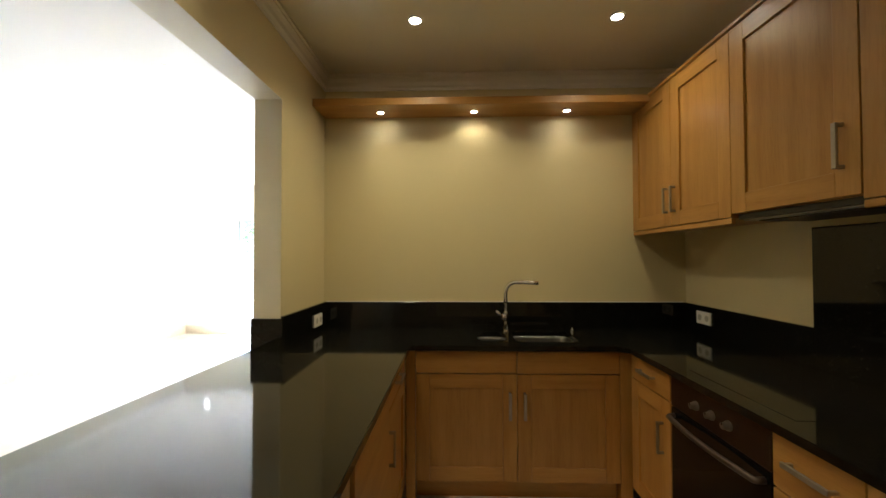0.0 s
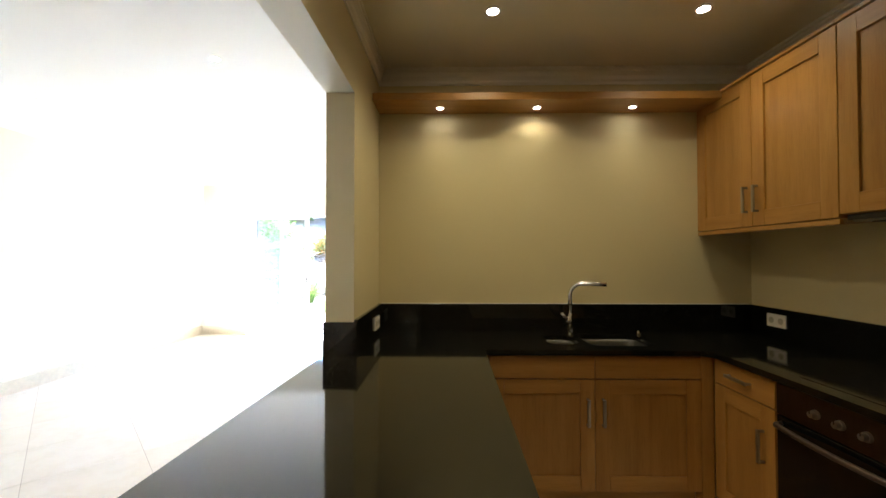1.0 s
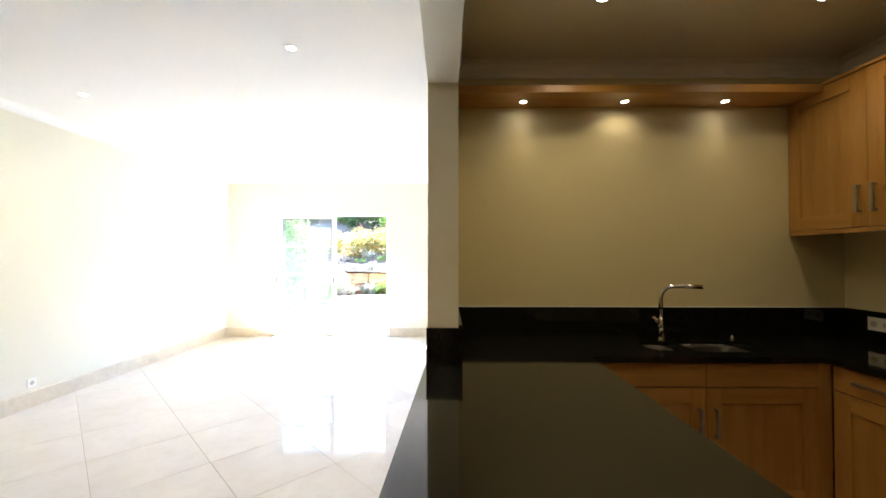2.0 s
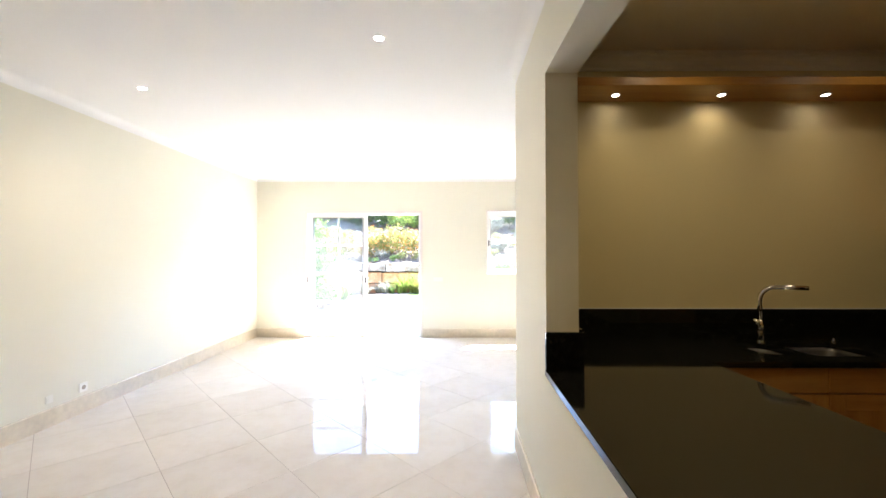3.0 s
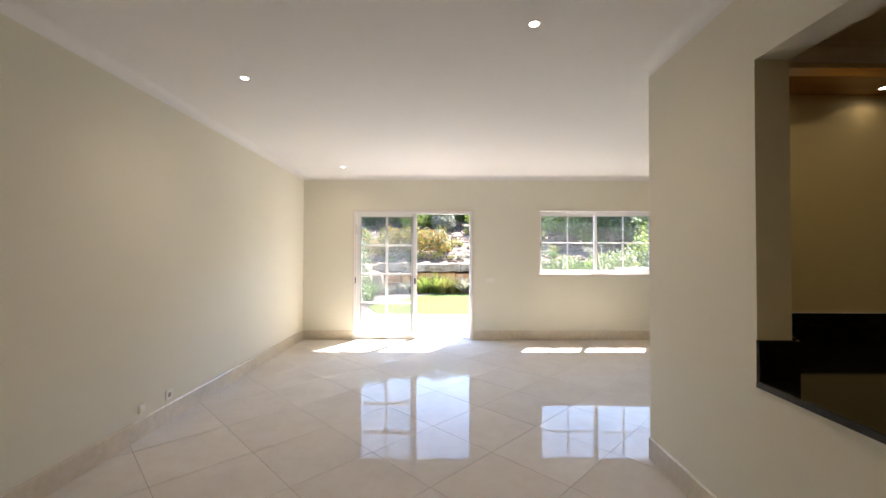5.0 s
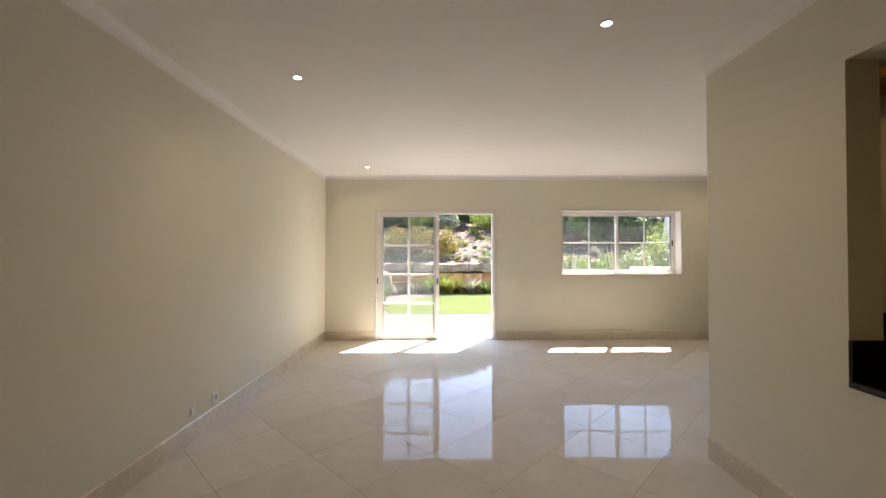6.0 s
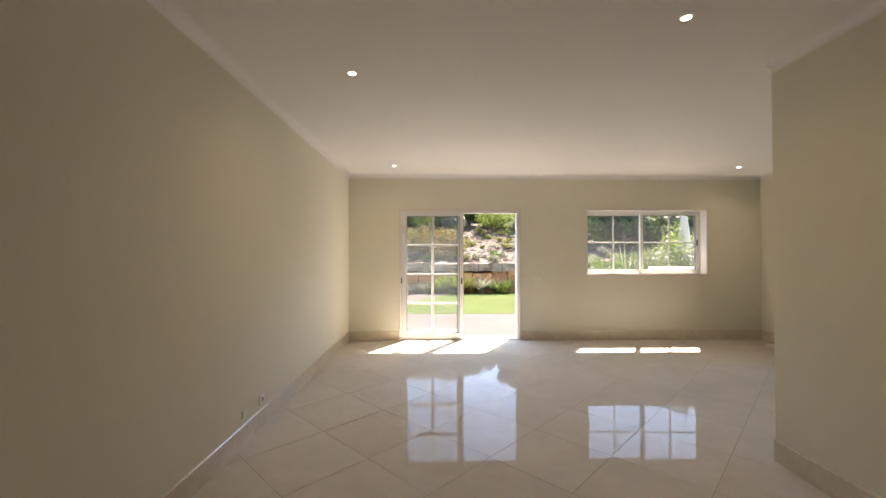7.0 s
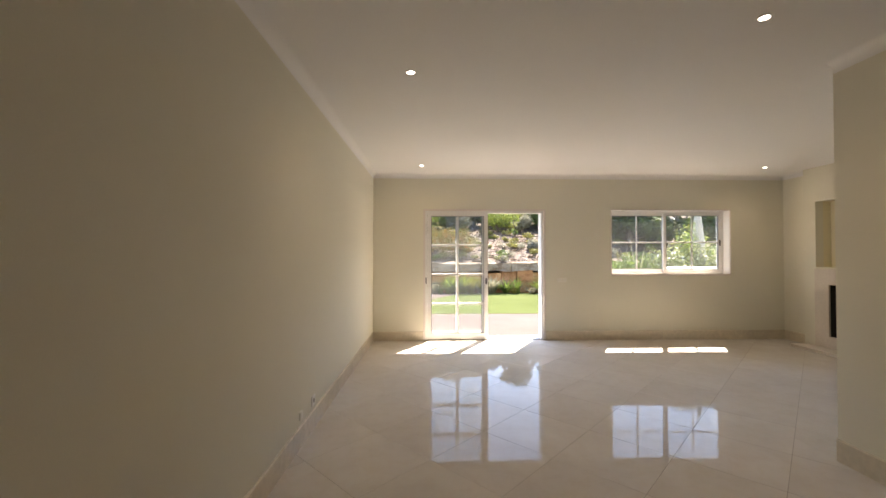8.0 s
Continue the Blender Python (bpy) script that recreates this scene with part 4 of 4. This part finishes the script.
def rock(bm, centre, size, seed, rough=0.18, fine=2):
    made = bmesh.ops.create_icosphere(bm, subdivisions=fine, radius=1.0)
    for v in made["verts"]:
        q = Vector([math.copysign(abs(c) ** 0.55, c) for c in v.co])
        q *= 1 + rough * noise.noise(q * 1.7 + Vector((seed * 3.1, seed, 0)))
        v.co = Vector(centre) + Vector((q.x * size[0], q.y * size[1], q.z * size[2]))
    return bm


# dry stone retaining wall: ochre blocks under grey capstones
wall = thing("garden_wall", pose(0, 15.55, 0), "dry stone garden wall of ochre blocks with grey capstones", "garden wall", kind="structure")
rng = random.Random(5)


def block(name, x0, x1, y0, y1, z0, z1, mat):
    bm = boxed(x0, x1, y0 - 15.55, y1 - 15.55, z0, z1)
    bmesh.ops.subdivide_edges(bm, edges=bm.edges[:], cuts=3, use_grid_fill=True)
    for v in bm.verts:
        v.co += (0.06 if name == "capstone" else 0.026) * noise.noise_vector(v.co * 2.4 + Vector((x0, z0, 0))) + 0.022 * noise.noise_vector(v.co * 9)
    return part(name, bm, mat, wall)


for z0, z1, low, high, y0, mat, name in ((-0.1, 0.33, 0.5, 1.1, 15.42, STONE, "stone"), (0.34, 0.76, 0.5, 1.2, 15.46, STONE, "stone"), (0.78, 1.07, 0.7, 1.5, 15.38, CAPSTONE, "capstone")):
    x = -9.0 + rng.uniform(0, 0.4)
    while x < 10.5:
        w = rng.uniform(low, high)
        block(name, x, x + w - 0.02, y0 + rng.uniform(-0.05, 0.05), 16.05, z0, z1 + rng.uniform(-0.08, 0.05), mat)
        x += w

x = -8.0
for k in range(66):
    x += rng.choice((0.14, 0.2, 0.28, 0.38, 0.5))
    bold = rng.random() < 0.25
    clump((x, 15.14 - rng.uniform(0, 0.4), -0.04), rng.uniform(0.75, 1.05) if bold else rng.uniform(0.25, 0.6), rng.uniform(0.6, 0.9) if bold else rng.uniform(0.3, 0.8),
          rng.choice((GREEN_MID, GREEN_MID, GREEN_GREY, GREEN_OLIVE, GREEN_LIME)), "green strap-leaved plant at the foot of the garden wall", k, 170 if bold else 90, 0.013 if bold else 0.01)

# russet hedge and plants above the wall
for k, x in enumerate((-7.2, -6.0, -4.8, -3.7, -2.6)):
    shrub((x, 17.4 + 0.2 * (k % 2), slope(x, 17.4) - 0.1), (0.85, 0.75, 1.35), GREEN_ORANGE, "green shrub with russet leaf tips above the garden wall", 20 + k, 2600, 0.045, 12, group="russet hedge")
stones = bmesh.new()
for k in range(380):
    x, y = rng.uniform(-7, 10), rng.uniform(16.6, 23.8)
    s = rng.uniform(0.03, 0.13)
    rock(stones, (x, y, slope(x, y) + 0.08 * s), (s * rng.uniform(1.2, 2.8), s, s * rng.uniform(0.16, 0.28)), k, 0.35, 1)
chips = np.random.default_rng(31)
cn = 9000
cx, cy = chips.uniform(-7, 10, cn), chips.uniform(16.3, 24, cn)
cz = np.array([slope(a, b) for a, b in zip(cx, cy)]) + chips.uniform(0.01, 0.05, cn)
litter = quads("bark_chips", np.stack([cx, cy, cz], 1), chips.normal(size=(cn, 3)) * 0.35 + np.array([0, 0, 1.0]), chips.uniform(0.04, 0.15, cn), 0.22,
               leaf_material("bark_chip", (0.045, 0.029, 0.019), (0.13, 0.095, 0.066), (0.18, 0.14, 0.10)))
tagged(litter, "brown and tan bark chips strewn over the bank", "bark mulch", kind="stuff")
solid("slope_rocks", stones, BANK_ROCK, "pale flat rocks scattered on the bank", "rocks", "stuff")
for k in range(110):
    x, y = rng.uniform(-5, 9), rng.uniform(16.5, 22.8)
    h = rng.uniform(0.16, 0.5)
    shrub((x, y, slope(x, y) - 0.04), (h * 0.8, h * 0.8, h), rng.choice((GREEN_MID, GREEN_OLIVE, GREEN_GREY, GREEN_OLIVE)), "small low plant on the bark bank", 60 + k, 260, 0.035, 5, "garden plant", "low_plant", group="bank plants")
for k, (x, y, r, mat, label) in enumerate(((0.1, 22.6, 1.15, GREEN_LIME, "round bright green shrub on the bank"), (1.3, 22.6, 0.7, GREEN_GREY, "silvery grey shrub on the bank"), (-2.2, 22.8, 0.8, GREEN_GREY, "silvery grey shrub on the bank"),
                                           (-3.8, 23.4, 1.1, GREEN_LIME, "round bright green shrub on the bank"), (2.4, 23.6, 1.0, GREEN_MID, "round green shrub on the bank"), (4.2, 22.6, 1.0, GREEN_LIME, "round bright green shrub on the bank"),
                                           (6.2, 23.0, 1.1, GREEN_MID, "round green shrub on the bank"), (1.0, 18.3, 0.42, GREEN_GREY, "silvery grey shrub on the bank"), (8.4, 22.4, 1.1, GREEN_LIME, "round bright green shrub on the bank"))):
    shrub((x, y, slope(x, y) - 0.1), (r, r, r * 1.5), mat, label, 120 + k, 2600, 0.055, 11)
for k in range(14):
    x, y = -13 + 2.1 * k + rng.uniform(-0.6, 0.6), 25.6 + rng.uniform(-0.8, 2.2)
    tree((x, y, slope(x, y) - 0.2), rng.uniform(2.6, 3.7), rng.uniform(1.8, 2.4), rng.choice((GREEN_DARK, GREEN_DARK, GREEN_MID)), "dense dark green tree behind the bank", 150 + k, 4200, 0.12)

for k in range(12):
    x, y = -6.5 + 1.35 * k + rng.uniform(-0.3, 0.3), 24.2 + rng.uniform(-0.4, 0.4)
    r = rng.uniform(0.85, 1.2)
    shrub((x, y, slope(x, y) - 0.1), (r, r * 0.8, r * 1.9), rng.choice((GREEN_DARK, GREEN_MID, GREEN_DARK)), "dense green shrub along the top of the bank", 300 + k, 2600, 0.07, 13, group="bank top shrubs")
for k, (x, y, h, w) in enumerate(((4.2, 20.6, 3.4, 1.5), (6.0, 19.6, 3.9, 1.8), (8.2, 19.0, 4.3, 2.0), (10.4, 18.6, 4.4, 2.1), (12.8, 18.2, 4.6, 2.2), (7.3, 21.6, 4.4, 2.0), (9.6, 16.9, 3.6, 1.7))):
    tree((x, y, slope(x, y) - 0.2), h, w, GREEN_DARK if k % 3 else GREEN_MID, "dense dark green tree on the bank", 330 + k, 4600, 0.10)

# left of the terrace: tall leafy hedge, boulders and low shrubs
hedge = shrub((-5.2, 11.4, -0.05), (0.75, 1.0, 2.9), GREEN_MID, "tall leafy green hedge beside the terrace", 200, 6000, 0.05, 22, "hedge", "hedge")
for k, (x, y, z, s) in enumerate(((-6.1, 12.6, 0.55, 0.36), (-5.5, 13.3, 0.5, 0.34), (-6.4, 13.6, 1.0, 0.45), (-5.3, 14.2, 0.85, 0.42), (-4.9, 14.8, 0.6, 0.36), (-6.8, 12.9, 0.9, 0.45))):
    solid("boulder", rock(bmesh.new(), (x, y, z * 0.6), (s * 1.2, s * 0.8, z * 0.75), k, 0.25), PALE_ROCK, "bleached pale boulder at the edge of the lawn", "boulder", group="boulders")
for k, (x, y, h) in enumerate(((-4.75, 10.7, 0.95), (-4.95, 12.5, 0.6))):
    shrub((x, y, -0.05), (0.55, 0.5, h), GREEN_MID, "low green shrub beside the path", 210 + k, 900, 0.04, 7)

clump((-4.45, 11.8, -0.04), 0.75, 0.85, GREEN_MID, "green strap-leaved plant beside the garden path", 262, 110, 0.016)
clump((1.45, 13.0, -0.05), 0.8, 1.5, GREEN_GREY, "silvery agave-like plant with broad leaves on the lawn", 264, 24, 0.045)
clump((2.7, 12.7, -0.05), 1.3, 2.0, GREEN_GREY, "tall grey-green plant with arching sword leaves on the lawn", 260, 16, 0.022)

# in front of the window: rose bushes, low wall, parasol
for k, (x, y, h, a, blooms) in enumerate(((2.1, 9.95, 1.62, 0.55, 44), (2.8, 9.8, 1.65, 0.6, 50), (3.5, 10.0, 1.7, 0.6, 44), (4.6, 10.4, 1.9, 0.8, 30))):
    shrub((x, y, -0.05), (a, 0.6, h), ROSE_LEAF, "rose bush with white flowers", 230 + k, 2000, 0.036, 13, "rose bush", "rose_bush", blooms, "rose bushes")
for k, (x, y, h, a) in enumerate(((2.72, 10.45, 2.35, 0.36), (3.45, 10.9, 2.3, 0.4))):
    shrub((x, y, -0.05), (a, 0.35, h), GREEN_LIME, "slender lime green climbing shrub behind the roses", 236 + k, 900, 0.04, 11)
shrub((1.25, 10.6, -0.05), (0.6, 0.5, 1.4), GREEN_MID, "low rounded green shrub beside the roses", 239, 1500, 0.04, 9)
for k, (x, y, h) in enumerate(((0.6, 13.4, 1.5), (1.8, 13.7, 1.45), (2.9, 13.2, 1.6), (4.0, 13.8, 1.6), (5.2, 13.5, 1.7), (6.4, 13.8, 1.8))):
    shrub((x, y, -0.05), (0.75, 0.6, h), GREEN_MID, "rounded green shrub on the lawn edge", 240 + k, 1800, 0.045, 9)
structure("low_garden_wall", boxed(1.55, 6.5, 9.1, 9.32, -0.2, 1.13, 0.015), RENDER_WHITE, "low white rendered garden wall", "garden wall")
parasol = thing("parasol", pose(3.17, 10.55, -0.012), "closed cream canvas garden parasol on a pole", "parasol")
bm = bmesh.new()
rings = []
for z, r in ((1.15, 0.14), (1.25, 0.16), (1.7, 0.125), (2.3, 0.075), (2.75, 0.03)):
    rings.append([bm.verts.new(((r * (1 + 0.22 * (k % 2))) * math.cos(math.pi * k / 8), (r * (1 + 0.22 * (k % 2))) * math.sin(math.pi * k / 8), z)) for k in range(16)])
for r0, r1 in zip(rings, rings[1:]):
    for k in range(16):
        bm.faces.new((r0[k], r0[(k + 1) % 16], r1[(k + 1) % 16], r1[k]))
bm.faces.new(rings[-1])
part("canopy", bm, CANVAS, parasol, "folded cream canopy", True)
part("pole", cyl(bmesh.new(), (0, 0, 0.05), (0, 0, 2.8), 0.02), WOOD_Z, parasol)
part("base", cyl(bmesh.new(), (0, 0, 0), (0, 0, 0.07), 0.26, 0.22), CAPSTONE, parasol)

# lawn blades
rg = np.random.default_rng(9)
n = 16000
gx, gy = rg.uniform(-3.6, 9.2, n), 10.0 + 5.0 * rg.uniform(0, 1, n) ** 1.4
keep = gx > -4.2 + (gy - 11.3) * 0.45
gx, gy = gx[keep], gy[keep]
blades = quads("grass", np.stack([gx, gy, np.full(len(gx), 0.006)], 1), np.stack([rg.normal(size=len(gx)), rg.normal(size=len(gx)), rg.normal(size=len(gx)) * 0.3 + 3.2], 1), rg.uniform(0.009, 0.018, len(gx)), 0.3, BLADE)
tagged(blades, "short mown grass blades of the lawn", "grass", kind="stuff")


# ---- floor tiles, laid on the diagonal ----
def clip(poly, axis, limit, keep_below):
    out = []
    for i, p in enumerate(poly):
        q = poly[(i + 1) % len(poly)]
        a, b = (p[axis] <= limit) == keep_below or p[axis] == limit, (q[axis] <= limit) == keep_below or q[axis] == limit
        if a:
            out.append(p)
        if a != b:
            u = (limit - p[axis]) / (q[axis] - p[axis])
            out.append((p[0] + u * (q[0] - p[0]), p[1] + u * (q[1] - p[1])))
    return out


floor = structure("floor", sheet([(LEFT, NEAR), (PXE, NEAR), (PXE, KB + 0.2), (RIGHT + 0.1, KB + 0.2), (RIGHT + 0.1, FAR), (DOOR[1], FAR), (DOOR[1], FAR + 0.134), (DOOR[0], FAR + 0.134), (DOOR[0], FAR), (LEFT, FAR)], [], -0.3, -0.0015), GROUT, "polished cream marble tiles laid diagonally", "floor")
HALF, GAP = 0.42426, 0.0023
TX, TY = -3.295, 3.245


def tile_mesh(poly):
    bm = bmesh.new()
    vs = [bm.verts.new((x, y, 0)) for x, y in poly]
    bm.faces.new(vs)
    low = [bm.verts.new((x, y, -0.008)) for x, y in poly]
    for i in range(len(vs)):
        bm.faces.new((low[i], low[(i + 1) % len(vs)], vs[(i + 1) % len(vs)], vs[i]))
    return mesh_from(bm, "tile", TILE)


h = HALF - GAP
DIAMOND = [(h, 0), (0, h), (-h, 0), (0, -h)]
whole = tile_mesh(DIAMOND)
BACK = KB + 0.2
for i in range(-30, 31):
    for j in range(-30, 31):
        cx, cy = TX + HALF * (i + j), TY + HALF * (i - j)
        if cy - h >= BACK:
            zones = [(LEFT, RIGHT + 0.1, BACK, FAR)]
        elif cx + h <= PXE:
            zones = [(LEFT, PXE, NEAR, FAR)]
        else:
            zones = [(LEFT, PXE, NEAR, FAR), (PXE, RIGHT + 0.1, BACK, FAR)]
        poly = [(cx + x, cy + y) for x, y in DIAMOND]
        for zone in zones:
            cut = poly
            for axis, limit, below in ((0, zone[0], False), (0, zone[1], True), (1, zone[2], False), (1, zone[3], True)):
                cut = clip(cut, axis, limit, below) if cut else cut
            if len(cut) < 3:
                continue
            uncut = len(cut) == 4 and all(abs(p[0] - q[0]) + abs(p[1] - q[1]) < 1e-6 for p, q in zip(cut, poly))
            t = new("tile", whole if uncut else tile_mesh([(x - cx, y - cy) for x, y in cut]))
            t.parent = floor
            t.location = (cx, cy, 0)
sill = new("tile", tile_mesh(rect(DOOR[0] + 0.002, DOOR[1] - 0.002, FAR + 0.002, FAR + 0.132)))
sill.parent = floor
kitchen_floor = structure("kitchen_floor", boxed(PX1, KR, KN, KB, KITCHEN_FLOOR - 0.2, KITCHEN_FLOOR), TILE, "polished cream marble kitchen floor", "floor")
